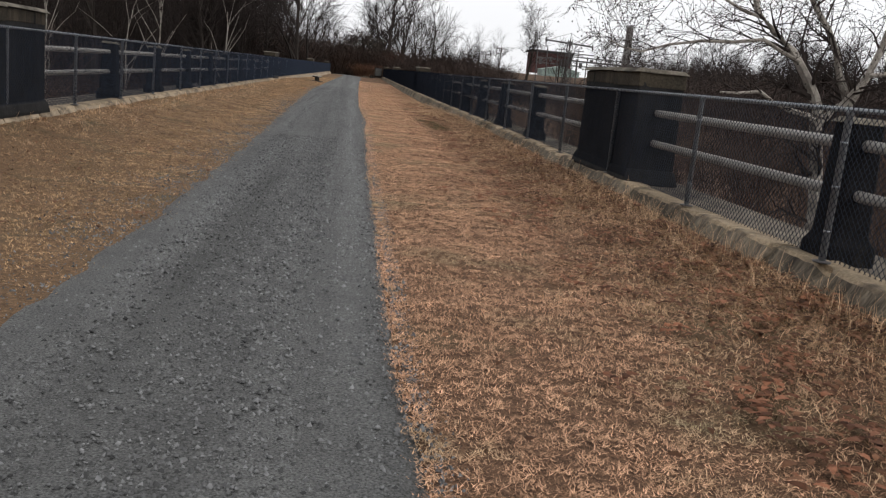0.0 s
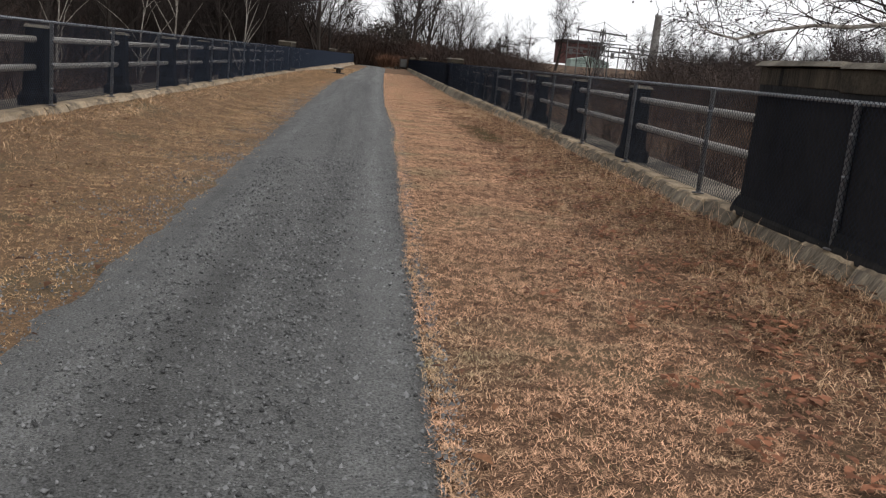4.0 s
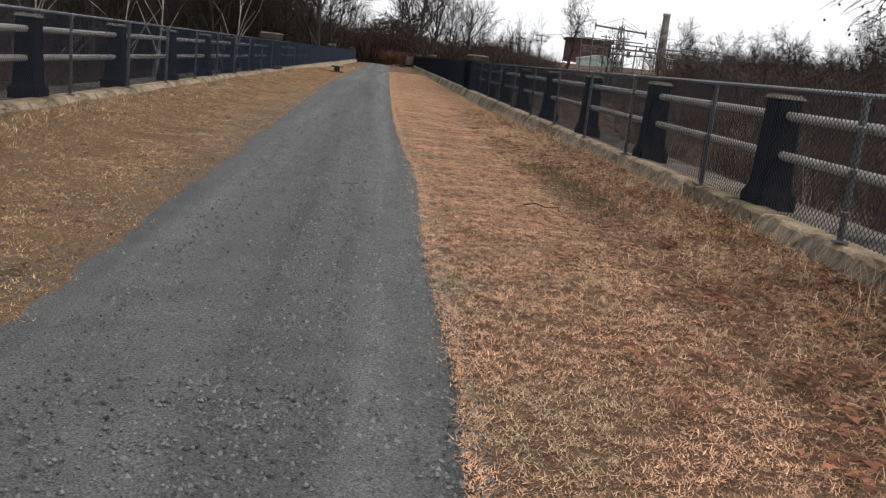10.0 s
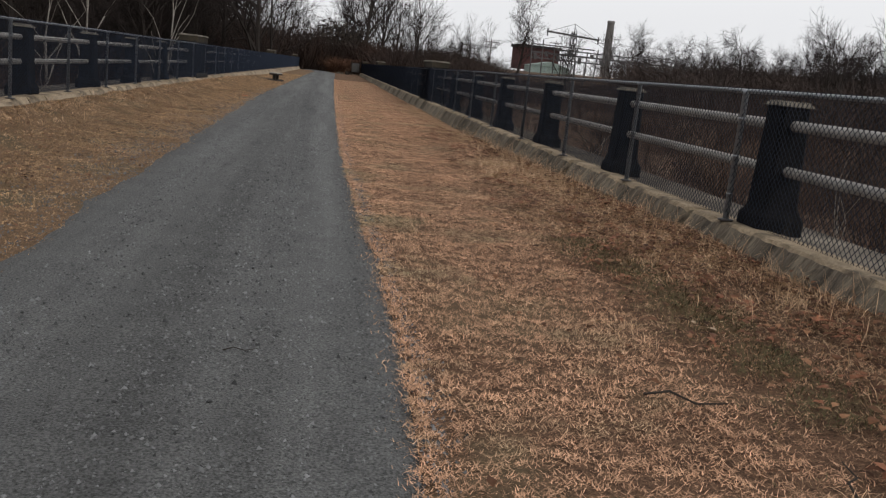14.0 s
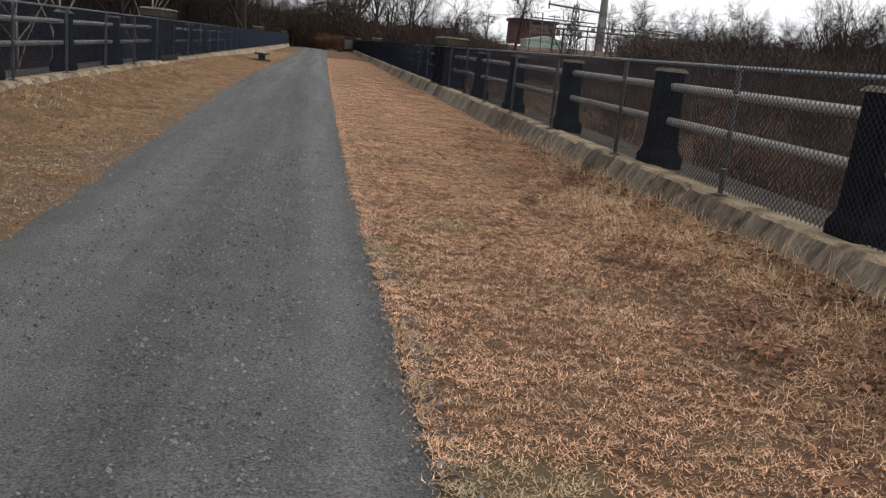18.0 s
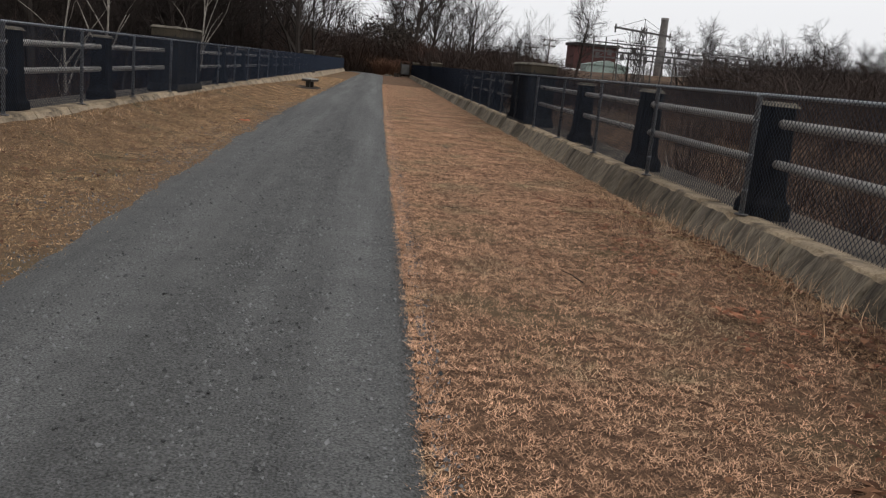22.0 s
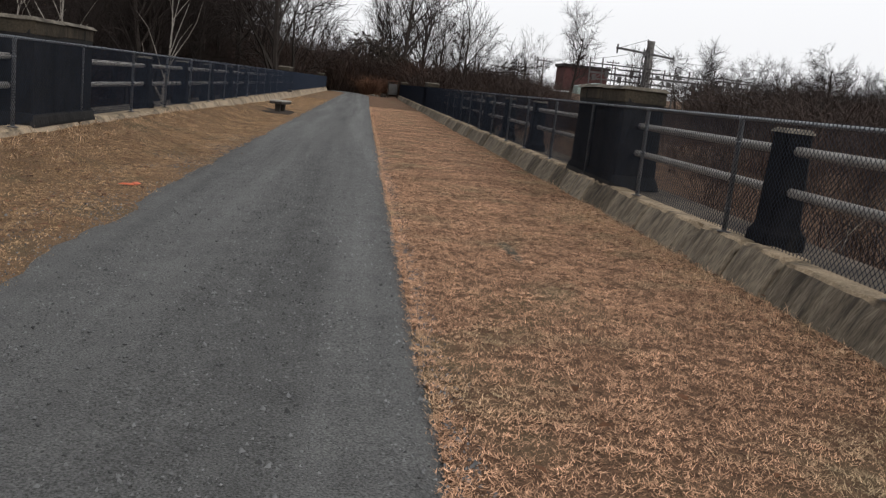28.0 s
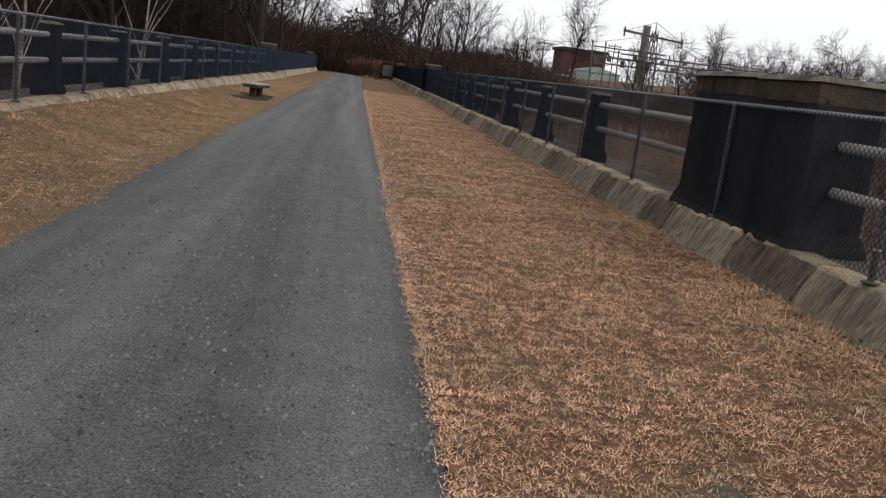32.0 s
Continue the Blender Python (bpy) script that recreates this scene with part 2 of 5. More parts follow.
M_SHED = material("pale_metal_siding", (0.26, 0.32, 0.29), (0.2, 0.25, 0.23), 0.4, 0.6, 5, 0.1, 0.0)
M_STEEL = material("dull_steel", (0.09, 0.085, 0.085), (0.06, 0.055, 0.055), 1, 0.7, 10, 0.2, 0, metal=0.3, spec=0.35)
M_POLE = material("pole_wood", (0.075, 0.06, 0.05), (0.05, 0.04, 0.035), 1, 0.9, 10, 0.2, 0)
M_CHIM = material("chimney_concrete", (0.22, 0.21, 0.205), (0.16, 0.155, 0.15), 0.1, 0.9, 0.6, 0.15, 0)
M_PLANK = material("weathered_plank", (0.34, 0.32, 0.29), (0.25, 0.235, 0.21), 6, 0.85, 50, 0.25, 0.3, 40, stretch=(8, 1, 1))
M_DARKWOOD = material("dark_timber", (0.05, 0.042, 0.036), None, 6, 0.85, 40, 0.2, 0.2)
M_EARTH = material("bare_earth", (0.04, 0.03, 0.023), (0.025, 0.02, 0.017), 4, 1.0, 40, 0.3, 0.5)


# ---- mesh helpers ----
def mesh_of(name, verts, faces, mat):
    me = bpy.data.meshes.new(name)
    me.from_pydata(verts, [], faces)
    me.materials.append(mat)
    return me


def tri_mesh(name, co, faces, mat):
    """A mesh of triangles from two arrays."""
    me = bpy.data.meshes.new(name)
    co, faces = np.asarray(co, dtype=np.float32), np.asarray(faces, dtype=np.int32)
    n = len(faces)
    me.vertices.add(len(co))
    me.vertices.foreach_set("co", co.ravel())
    me.loops.add(n * 3)
    me.loops.foreach_set("vertex_index", faces.ravel())
    me.polygons.add(n)
    me.polygons.foreach_set("loop_start", np.arange(0, n * 3, 3, dtype=np.int32))
    me.update(calc_edges=True)
    me.materials.append(mat)
    return me


def part(name, data, parent=None, label="", m=None):
    """One mesh object, under a thing where one is given."""
    ob = new(name, data)
    if parent:
        ob.parent = parent
    if m is not None:
        ob.matrix_basis = m
    return tagged(ob, label)


def block(name, size, mat, bevel=0.02, taper=None, centre=(0, 0, 0), rough=0.0, cuts=0, seed=0):
    """A box with worn edges; taper shrinks its top; rough knocks its surface about."""
    bm = bmesh.new()
    bmesh.ops.create_cube(bm, size=1)
    for v in bm.verts:
        k = taper if taper and v.co.z > 0 else (1, 1)
        v.co = Vector((v.co.x * size[0] * k[0], v.co.y * size[1] * k[1], v.co.z * size[2]))
    if bevel:
        bmesh.ops.bevel(bm, geom=bm.edges[:], offset=bevel, segments=2, affect="EDGES", profile=0.6)
    if cuts:
        bmesh.ops.subdivide_edges(bm, edges=[e for e in bm.edges if e.calc_length() > 0.12], cuts=cuts, use_grid_fill=True)
    if rough:
        for v in bm.verts:
            v.co += noise.noise_vector(v.co * 5 + Vector((seed * 7.3, 0, 0))) * rough
    bmesh.ops.translate(bm, verts=bm.verts, vec=centre)
    me = bpy.data.meshes.new(name)
    bm.to_mesh(me)
    bm.free()
    me.materials.append(mat)
    return me


def lathe(profile, mat, name, sides=16):
    """A turned body from (radius, height) pairs."""
    vs, fs = [], []
    for r, z in profile:
        vs += [(r * math.cos(2 * math.pi * i / sides), r * math.sin(2 * math.pi * i / sides), z) for i in range(sides)]
    for k in range(len(profile) - 1):
        for i in range(sides):
            j = (i + 1) % sides
            fs.append((k * sides + i, k * sides + j, (k + 1) * sides + j, (k + 1) * sides + i))
    fs += [tuple(range(sides))[::-1], tuple(range((len(profile) - 1) * sides, len(profile) * sides))]
    me = mesh_of(name, vs, fs, mat)
    for p in me.polygons[:-2]:
        p.use_smooth = True
    return me


def tube(vs, fs, pts, radii, sides=5):
    """Adds a bent tube through pts to the lists."""
    base = len(vs)
    for k, (p, r) in enumerate(zip(pts, radii)):
        d = (Vector(pts[min(k + 1, len(pts) - 1)]) - Vector(pts[max(k - 1, 0)])).normalized()
        u = d.orthogonal().normalized()
        w = d.cross(u)
        for i in range(sides):
            a = 2 * math.pi * i / sides
            vs.append(tuple(Vector(p) + (u * math.cos(a) + w * math.sin(a)) * r))
    for k in range(len(pts) - 1):
        for i in range(sides):
            j = (i + 1) % sides
            fs.append((base + k * sides + i, base + k * sides + j, base + (k + 1) * sides + j, base + (k + 1) * sides + i))


def bar(a, b, r, mat, name="bar", sides=6):
    vs, fs = [], []
    tube(vs, fs, [a, b], [r, r], sides)
    fs += [tuple(range(sides))[::-1], tuple(range(sides, 2 * sides))]
    return mesh_of(name, vs, fs, mat)


def thing(name, place, label, category, group="", kind=""):
    ob = new(name)
    ob.matrix_basis = pose(*place)
    ob.empty_display_size = 0.2
    return tagged(ob, label, category, group, kind)


# ---- the plan, in metres: y runs along the viaduct, x across it ----
KERB_R, KERB_L = 3.93, -4.97        # inner top edges of the kerbs, where the fences stand
KERB_Z, FENCE_Z = 0.41, 1.68
NEAR, END_R, END_L = -10.0, 153.0, 157.0


def drift(y):
    """The viaduct's slight curve to the east."""
    return 0.0012 * max(0.0, y - 40) ** 1.4


def heading(y):
    """The turn about z that follows that curve, in degrees."""
    return -math.degrees(0.00168 * max(0.0, y - 40) ** 0.4)


def path_right(y):
    spill = sum(k * math.exp(-((y - at) / w) ** 2) for at, k, w in ((3.6, 0.06, 1.5), (20.7, 0.07, 3.0), (27.2, 0.16, 3.0), (31.6, 0.06, 3.0)))
    return 0.395 + spill + 0.04 * noise.noise((0, y * 0.7, 3)) + 0.012 * noise.noise((5, y * 5, 3)) + drift(y) - bend(y)


def path_left(y):
    w = 1.72 + 0.75 * min(1, max(0, (y - 14) / 42))
    return -w + 0.10 * noise.noise((0, y * 0.5, 9)) + 0.06 * noise.noise((5, y * 3, 9)) + drift(y) - bend(y)


def bend(y):
    """The trail swings away beyond the viaduct."""
    return 0.006 * max(0, y - 146) ** 2


def verge_z(x, y):
    """Height of the grass: level by the trail, banked up against the kerbs on the first half."""
    off = (x - path_right(y)) if x > -0.6 else (path_left(y) - x)
    x -= drift(y)
    bank = max(0, (x - 2.2) / 1.6) ** 1.5 * 0.21 * min(1, max(0, (46 - y) / 16)) if x > 2.2 else 0
    lbank = max(0, (-3.4 - x) / 1.4) ** 1.4 * 0.27 * min(1, max(0, (105 - y) / 40)) if x < -3.4 else 0
    bumps = 0.025 * noise.noise((x * 0.9, y * 0.9, 0)) + 0.012 * noise.noise((x * 3, y * 3, 4))
    return bank + lbank + bumps * step(-0.05, 0.5, off) + 0.012


def step(a, b, v):
    k = min(1, max(0, (v - a) / (b - a)))
    return k * k * (3 - 2 * k)


def land_z(x, y):
    """The valley floor under the viaduct, the embankment at its far end and the rising ground beyond."""
    z = -6.5 + 0.6 * noise.noise((x * 0.05, y * 0.05, 1))
    z += 5 * step(95, 140, y) * step(6, 20, x) + 6 * step(140, 300, y) * step(5, 40, x) + 3 * step(30, 160, x)
    z += 22 * step(150, 320, y) * step(0, -80, x) + 22 * step(-50, -150, x)
    d = abs(x + bend(y) - drift(y) + 0.5)
    k = step(146, 156, y) * step(26, 7.5, d)
    z = z * (1 - k) + (-0.06 + 0.25 * noise.noise((x * .3, y * .3, 2)) * step(3, 7, d)) * k
    return z


# ---- large structure ----
def grid_sheet(name, xs, ys, height, mat):
    vs = [(x, y, height(x, y)) for y in ys for x in xs]
    w = len(xs)
    fs = [(j * w + i, j * w + i + 1, (j + 1) * w + i + 1, (j + 1) * w + i) for j in range(len(ys) - 1) for i in range(w - 1)]
    me = mesh_of(name, vs, fs, mat)
    for p in me.polygons:
        p.use_smooth = True
    return me


def spaced(a, b, n):
    return [a + (b - a) * i / n for i in range(n + 1)]


land_x = [-2500, -1200, -600] + spaced(-300, 300, 100) + [600, 1200, 2500]
land_y = [-2500, -800, -200, -60] + spaced(-20, 380, 100) + [500, 700, 1200, 3000]
tagged(part("ground", grid_sheet("ground", land_x, land_y, land_z, M_LAND)), "brown winter valley floor with leaf litter and dead grass", "ground", kind="structure")


verge_y = spaced(NEAR, 70, 400) + spaced(70.5, 156, 171)


def verge_sheet(name, near_edge, kerb):
    """A strip from the trail's edge to the kerb."""
    vs, n = [], 24
    for y in verge_y:
        a = near_edge(y)
        for k in range(n + 1):
            x = a + (kerb + drift(y) - a) * (k / n) ** 1.3
            vs.append((x, y, verge_z(x, y) - (0.02 if k == 0 else 0)))
    w = n + 1
    fs = [(j * w + i, j * w + i + 1, (j + 1) * w + i + 1, (j + 1) * w + i) for j in range(len(verge_y) - 1) for i in range(n)]
    if kerb < 0:
        fs = [f[::-1] for f in fs]
    me = mesh_of(name, vs, fs, M_TURF if kerb > 0 else M_TURF_W)
    for p in me.polygons:
        p.use_smooth = True
    return me


tagged(part("verge_east", verge_sheet("verge_east", lambda y: path_right(y) - 0.04, KERB_R - 0.05)), "mown dry tan grass verge beside the trail", "grass", kind="structure")
tagged(part("verge_west", verge_sheet("verge_west", lambda y: path_left(y) + 0.1, KERB_L + 0.05)), "mown straw-yellow grass verge with worn patches", "grass", kind="structure")


def path_sheet():
    ys = spaced(NEAR, 70, 400) + spaced(70.5, 182, 223)
    vs, fs, n = [], [], 16
    for y in ys:
        a, b = path_left(y) - 0.2 + 0.08 * noise.noise((2, y * 1.7, 6)), path_right(y)
        for i in range(n + 1):
            f = i / n
            crown = 0.03 * (1 - (2 * f - 1) ** 2) - (0.05 if i in (0, n) else 0)
            rut = -0.012 * (math.exp(-((f - 0.8) / 0.09) ** 2) + math.exp(-((f - 0.3) / 0.1) ** 2))
            x = a + (b - a) * f
            vs.append((x, y, 0.012 + crown + rut + 0.006 * noise.noise((x * 2, y * 2, 0))))
    w = n + 1
    fs = [(j * w + i, j * w + i + 1, (j + 1) * w + i + 1, (j + 1) * w + i) for j in range(len(ys) - 1) for i in range(n)]
    me = mesh_of("trail", vs, fs, M_GRAVEL)
    for p in me.polygons:
        p.use_smooth = True
    return me


tagged(part("trail", path_sheet()), "grey crushed stone rail trail with faint wheel tracks", "path", kind="structure")

# the viaduct's body, with a ledge outside each kerb
def long_body(name, profile, y0, y1, mat):
    """An upright section carried along the viaduct's line, its corners eased."""
    ys = spaced(y0, y1, 60)
    w = len(profile)
    vs = [(x + drift(y) + 0.012 * noise.noise((x, y * 0.8, z)), y, z + 0.01 * noise.noise((x * 2, y * 0.6, 5))) for y in ys for x, z in profile]
    fs = [(j * w + i, j * w + (i + 1) % w, (j + 1) * w + (i + 1) % w, (j + 1) * w + i) for j in range(len(ys) - 1) for i in range(w)]
    fs += [tuple(range(w))[::-1], tuple(range((len(ys) - 1) * w, len(ys) * w))]
    return mesh_of(name, vs, fs, mat)


for side, edge, start, end, nm, mat in ((1, KERB_R, NEAR, 33, "ledge_east_south", M_LEDGE_PALE), (1, KERB_R, 33.02, END_R, "ledge_east_north", M_LEDGE), (-1, KERB_L, NEAR, END_L, "ledge_west", M_LEDGE)):
    a, b, top = edge + side * 0.075, edge + side * 1.125, KERB_Z - 0.05
    prof = [(a, top - 0.7), (b, top - 0.7), (b, top - 0.04), (b - side * 0.03, top), (a, top)]
    me = long_body(nm, prof if side > 0 else prof[::-1], start, end, mat)
    tagged(part(nm, me), "pale weathered concrete ledge outside the kerb" if mat is M_LEDGE_PALE else "dark weathered concrete ledge outside the kerb", "ledge", kind="structure")
mid = (KERB_R + KERB_L) / 2
tagged(part("viaduct", long_body("viaduct", [(mid - 5.2, -7.6), (mid + 5.2, -7.6), (mid + 5.2, -0.12), (mid - 5.2, -0.12)], NEAR - 1, END_R + 1, M_BODY)),
       "massive concrete body of the old railway viaduct", "viaduct", kind="structure")


# ---- kerbs: cast lengths with open joints and chipped, sloping faces ----
def kerb_block(length, seed, face):
    rnd = random.Random(seed)
    n = max(3, int(length / 0.055))
    prof = [(-0.27, -0.14), (-0.205, 0.06), (-0.11, 0.25), (-0.035, 0.375), (-0.008, 0.405), (0.02, 0.41), (0.26, 0.405), (0.26, -0.14)]
    vs, fs = [], []
    for j in range(n + 1):
        y = length * j / n if 1 < j < n - 1 else (0, 0.02, length - 0.02, length)[j if j < 2 else j - n + 3]
        for i, (px, pz) in enumerate(prof):
            q = noise.noise_vector((px * 6 + seed, y * 9, pz * 7))
            amt = (0.014 if face is M_KERB else 0.006) if 0 < i < 5 else (0.004 if i in (5, 6) else 0.0)
            chip = (0.12 if face is M_KERB else 0.03) * max(0, noise.noise((seed * 3.1, y * 4.3, 0.5)) - 0.3) if i in (3, 4) else 0
            inset = (0.035 if face is M_KERB else 0.008) if j in (0, n) and i < 6 else 0
            rib = noise.noise((seed * 2.3, y * 2.1 - pz * 0.4, 4.5)) + 0.5 * noise.noise((seed, y * 5.4 - pz * 0.7, 1.5))
            rib = (0.022 * max(0, 0.08 - abs(rib)) / 0.08 + 0.012 * rib) * (1 if face is M_KERB else 0.1) if 0 < i < 4 else 0
            vs.append((px + q.x * amt + inset + chip + rib, y, pz + q.z * amt - chip - (inset if i > 2 else 0)))
    w = len(prof)
    for j in range(n):
        for i in range(w - 1):
            fs.append((j * w + i, j * w + i + 1, (j + 1) * w + i + 1, (j + 1) * w + i))
    fs += [tuple(range(w))[::-1], tuple(range(n * w, n * w + w))]
    me = mesh_of("kerb_block", vs, fs, face)
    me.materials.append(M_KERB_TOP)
    # The top strip has its own colour, paler than the east face.
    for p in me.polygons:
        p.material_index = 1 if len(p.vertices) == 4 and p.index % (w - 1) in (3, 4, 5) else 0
    return me


KERB_LEN = (0.95, 1.5, 2.3, 3.1)
KERB_DATA = {face: [[kerb_block(l - (0.065 if face is M_KERB else 0.055), 11 * i + 3 * k, face) for k in range(3)] for i, l in enumerate(KERB_LEN)] for face in (M_KERB, M_KERB_LIT)}
for nm, edge, turn, end in (("kerb_east", KERB_R, 0, END_R), ("kerb_west", KERB_L, 180, END_L)):
    kerb = tagged(new(nm), "old concrete kerb with cracked joints and chipped sloping face", "kerb", kind="structure")
    rnd = random.Random(5 if turn else 4)
    y = NEAR
    while y < end:
        i = rnd.choice((0, 0, 1, 1, 2, 3)) if turn else rnd.choice((0, 0, 1, 1, 2))
        l = KERB_LEN[i]
        k = 0.3 if turn else 1.0
        dx, dz = rnd.uniform(-0.018, 0.018) * k, rnd.uniform(-0.018, 0.008) * k
        # East blocks carry the darker, shaded colour, west blocks the lit one.
        me = KERB_DATA[M_KERB_LIT if turn else M_KERB][i][rnd.randrange(3)]
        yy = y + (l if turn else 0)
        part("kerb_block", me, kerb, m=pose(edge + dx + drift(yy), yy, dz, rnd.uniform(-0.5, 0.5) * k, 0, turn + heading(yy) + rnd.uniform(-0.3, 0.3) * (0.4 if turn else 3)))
        y += l


# ---- chain-link fences on the kerbs ----
POSTS_R = [-2.0, 1.1, 4.1, 7.3, 10.4, 13.7, 17.0, 20.3, 23.4, 26.85, 30.4, 33.4, 36.6, 39.9, 43.4, 46.8, 50.0, 53.2, 56.4, 59.5, 62.6, 65.8, 68.6] + [71.7 + 3.1 * i for i in range(27)]
POSTS_L = [-1.8, 1.4, 4.6, 7.8, 11.0, 14.2, 17.5, 20.8, 24.0, 27.6, 31.0, 34.3, 37.5, 40.8, 43.9, 47.1, 50.4, 53.7, 57.1, 60.2, 63.7, 67.0, 70.2] + [73.4 + 3.2 * i for i in range(27)]


def mesh_panel(width, height, name):
    """Diamond wire netting, each wire a thin three-sided rod clipped to the bay."""
    co, fs = [], []
    pitch, r = 0.0707, 0.0032
    n = int((width + height) / pitch) + 1
    for sign in (1, -1):
        for k in range(n):
            c = k * pitch - height
            a = max(0.0, -c)
            b = min(height, width - c)
            if b - a < 0.02:
                continue
            p0, p1 = (c + a, a), (c + b, b)
            if sign < 0:
                p0, p1 = (width - p0[0], p0[1]), (width - p1[0], p1[1])
            base = len(co)
            d = Vector((0, p1[0] - p0[0], p1[1] - p0[1])).normalized()
            u, w = Vector((1, 0, 0)), d.cross(Vector((1, 0, 0)))
            for p in (p0, p1):
                for i in range(3):
                    t = 2 * math.pi * i / 3
                    q = Vector((sign * r, p[0], p[1])) + (u * math.cos(t) + w * math.sin(t)) * r
                    co.append(tuple(q))
            for i in range(3):
                j = (i + 1) % 3
                fs += [(base + i, base + j, base + 3 + j), (base + i, base + 3 + j, base + 3 + i)]
    return tri_mesh(name, co, fs, M_WIRE)


FENCE_POST = lathe([(0.03, 0), (0.03, 1.22), (0.036, 1.225), (0.036, 1.25), (0.02, 1.275)], M_GALV, "fence_post", 10)
TIE = lathe([(0.034, 0), (0.034, 0.022)], M_GALV, "band", 8)
PANELS = {}
FOOT = lathe([(0.075, 0), (0.075, 0.012), (0.04, 0.018)], M_STEEL, "foot_plate", 12)
for nm, posts, edge, side in (("east", POSTS_R, KERB_R + 0.03, 1), ("west", POSTS_L, KERB_L - 0.03, -1)):
    fence = thing("chain_link_fence", (edge, 0, KERB_Z), "weathered chain-link fence with galvanised posts on the kerb", "fence", "fences of the viaduct")
    for i, y in enumerate(posts):
        lean = random.Random(i * 7 + side).uniform(-0.9, 0.9)
        p = part("post", FENCE_POST, fence, m=pose(drift(y), y, 0, lean, 0, 0))
        part("foot_plate", FOOT, p)
        for z in (0.25, 0.62, 0.98):
            part("band", TIE, p, m=pose(0, 0, z))
        if i + 1 < len(posts):
            gap = posts[i + 1] - y
            key = round(gap, 1)
            if key not in PANELS:
                PANELS[key] = (mesh_panel(key, 1.235, "wire_netting"), bar((0, 0, 0), (0, key, 0), 0.021, M_GALV, "top_rail", 8))
            part("wire_netting", PANELS[key][0], fence, "dark diamond wire netting", m=pose(drift(y) - 0.034 * side, y, 0.05, 0, 0, heading(y + gap / 2)))
            part("top_rail", PANELS[key][1], fence, "galvanised top rail", m=pose(drift(y), y, 1.255, 0, 0, heading(y + gap / 2)))


# ---- concrete railing posts, pipe rails and piers outside the fence ----
RAIL_R, RAIL_L = 4.31, -5.35


def flared(name, w, d, h, mat, seed):
    """A square shaft with a bell-shaped foot."""
    prof = [(1.40, 0), (1.40, 0.13), (1.35, 0.165), (1.20, 0.20), (1.10, 0.235), (1.06, 0.28), (0.88, h)]
    vs, fs = [], []
    c = 0.03
    for k, z in prof:
        a, b = w / 2 * k, d / 2 * (1 + (k - 1) * 0.75)
        ring = [(-a + c, -b), (a - c, -b), (a, -b + c), (a, b - c), (a - c, b), (-a + c, b), (-a, b - c), (-a, -b + c)]
        vs += [(x + 0.006 * noise.noise((x * 9, z * 5, seed)), y + 0.006 * noise.noise((y * 9, z * 5, seed + 3)), z) for x, y in ring]
    for k in range(len(prof) - 1):
        for i in range(8):
            j = (i + 1) % 8
            fs.append((k * 8 + i, k * 8 + j, (k + 1) * 8 + j, (k + 1) * 8 + i))
    fs += [tuple(range(8))[::-1], tuple(range((len(prof) - 1) * 8, len(prof) * 8))]
    return mesh_of(name, vs, fs, mat)


SHAFT = flared("shaft", 0.33, 0.36, 1.20, M_POST, 2)
POSTCAP = block("cap", (0.35, 0.38, 0.05), M_CAP, 0.012, (0.72, 0.75), (0, 0, 1.224), 0.006, 1)
RAIL_POSTS = [-1.3, 3.2, 7.7] + [21.2 + 4.5 * i for i in range(8)] + [66.2 + 4.5 * i for i in range(8)] + [111.2 + 4.5 * i for i in range(8)]
PIERS = [14.25, 59.2, 104.2, 149.2]

first = None
for x in (RAIL_R, RAIL_L):
    for y in RAIL_POSTS:
        if first is None:
            first = thing("railing_post", (x, y, KERB_Z - 0.05), "soot-dark concrete railing post with flared foot and pale cap", "post", "railing posts")
            part("shaft", SHAFT, first)
            part("cap", POSTCAP, first, "pale worn concrete cap")
        else:
            copy_thing(first, pose(x + drift(y), y, KERB_Z - 0.05, 0, 0, heading(y) + (180 if x < 0 else 0)))

PIPE_DATA = {}
stations = sorted([(y, 0.13) for y in RAIL_POSTS] + [(y, 1.4) for y in PIERS])
for x in (RAIL_R, RAIL_L):
    for (a, ra), (b, rb) in zip(stations, stations[1:]):
        y0, l = a + ra, round(b - rb - a - ra, 2)
        if l not in PIPE_DATA:
            PIPE_DATA[l] = bar((0, 0, 0), (0, l, 0), 0.051, M_PIPE, "pipe", 14)
        for z in (0.96, 1.385):
            pipe = thing("pipe_rail", (x + drift(y0), y0, z, 0, 0, heading(y0 + l / 2)), "pale weathered pipe rail between concrete posts", "railing", "pipe rails")
            part("pipe", PIPE_DATA[l], pipe)


def pier(x, y, side):
    p = thing("railing_pier", (x + drift(y), y, KERB_Z - 0.05), "large soot-stained concrete railing pier with a worn cap slab", "pier", "railing piers")
    p.scale = (side, 1, 1)
    part("body", PIER_BODY, p, "dark stained concrete")
    part("foot", PIER_FOOT, p, "dark stained concrete")
    part("band", PIER_BAND[0], p, "tan concrete band with black drip stains")
    part("band", PIER_BAND[1], p, "plain tan concrete band")
    for c in PIER_CAP:
        part("cap", c, p, "chipped pale concrete cap slab")


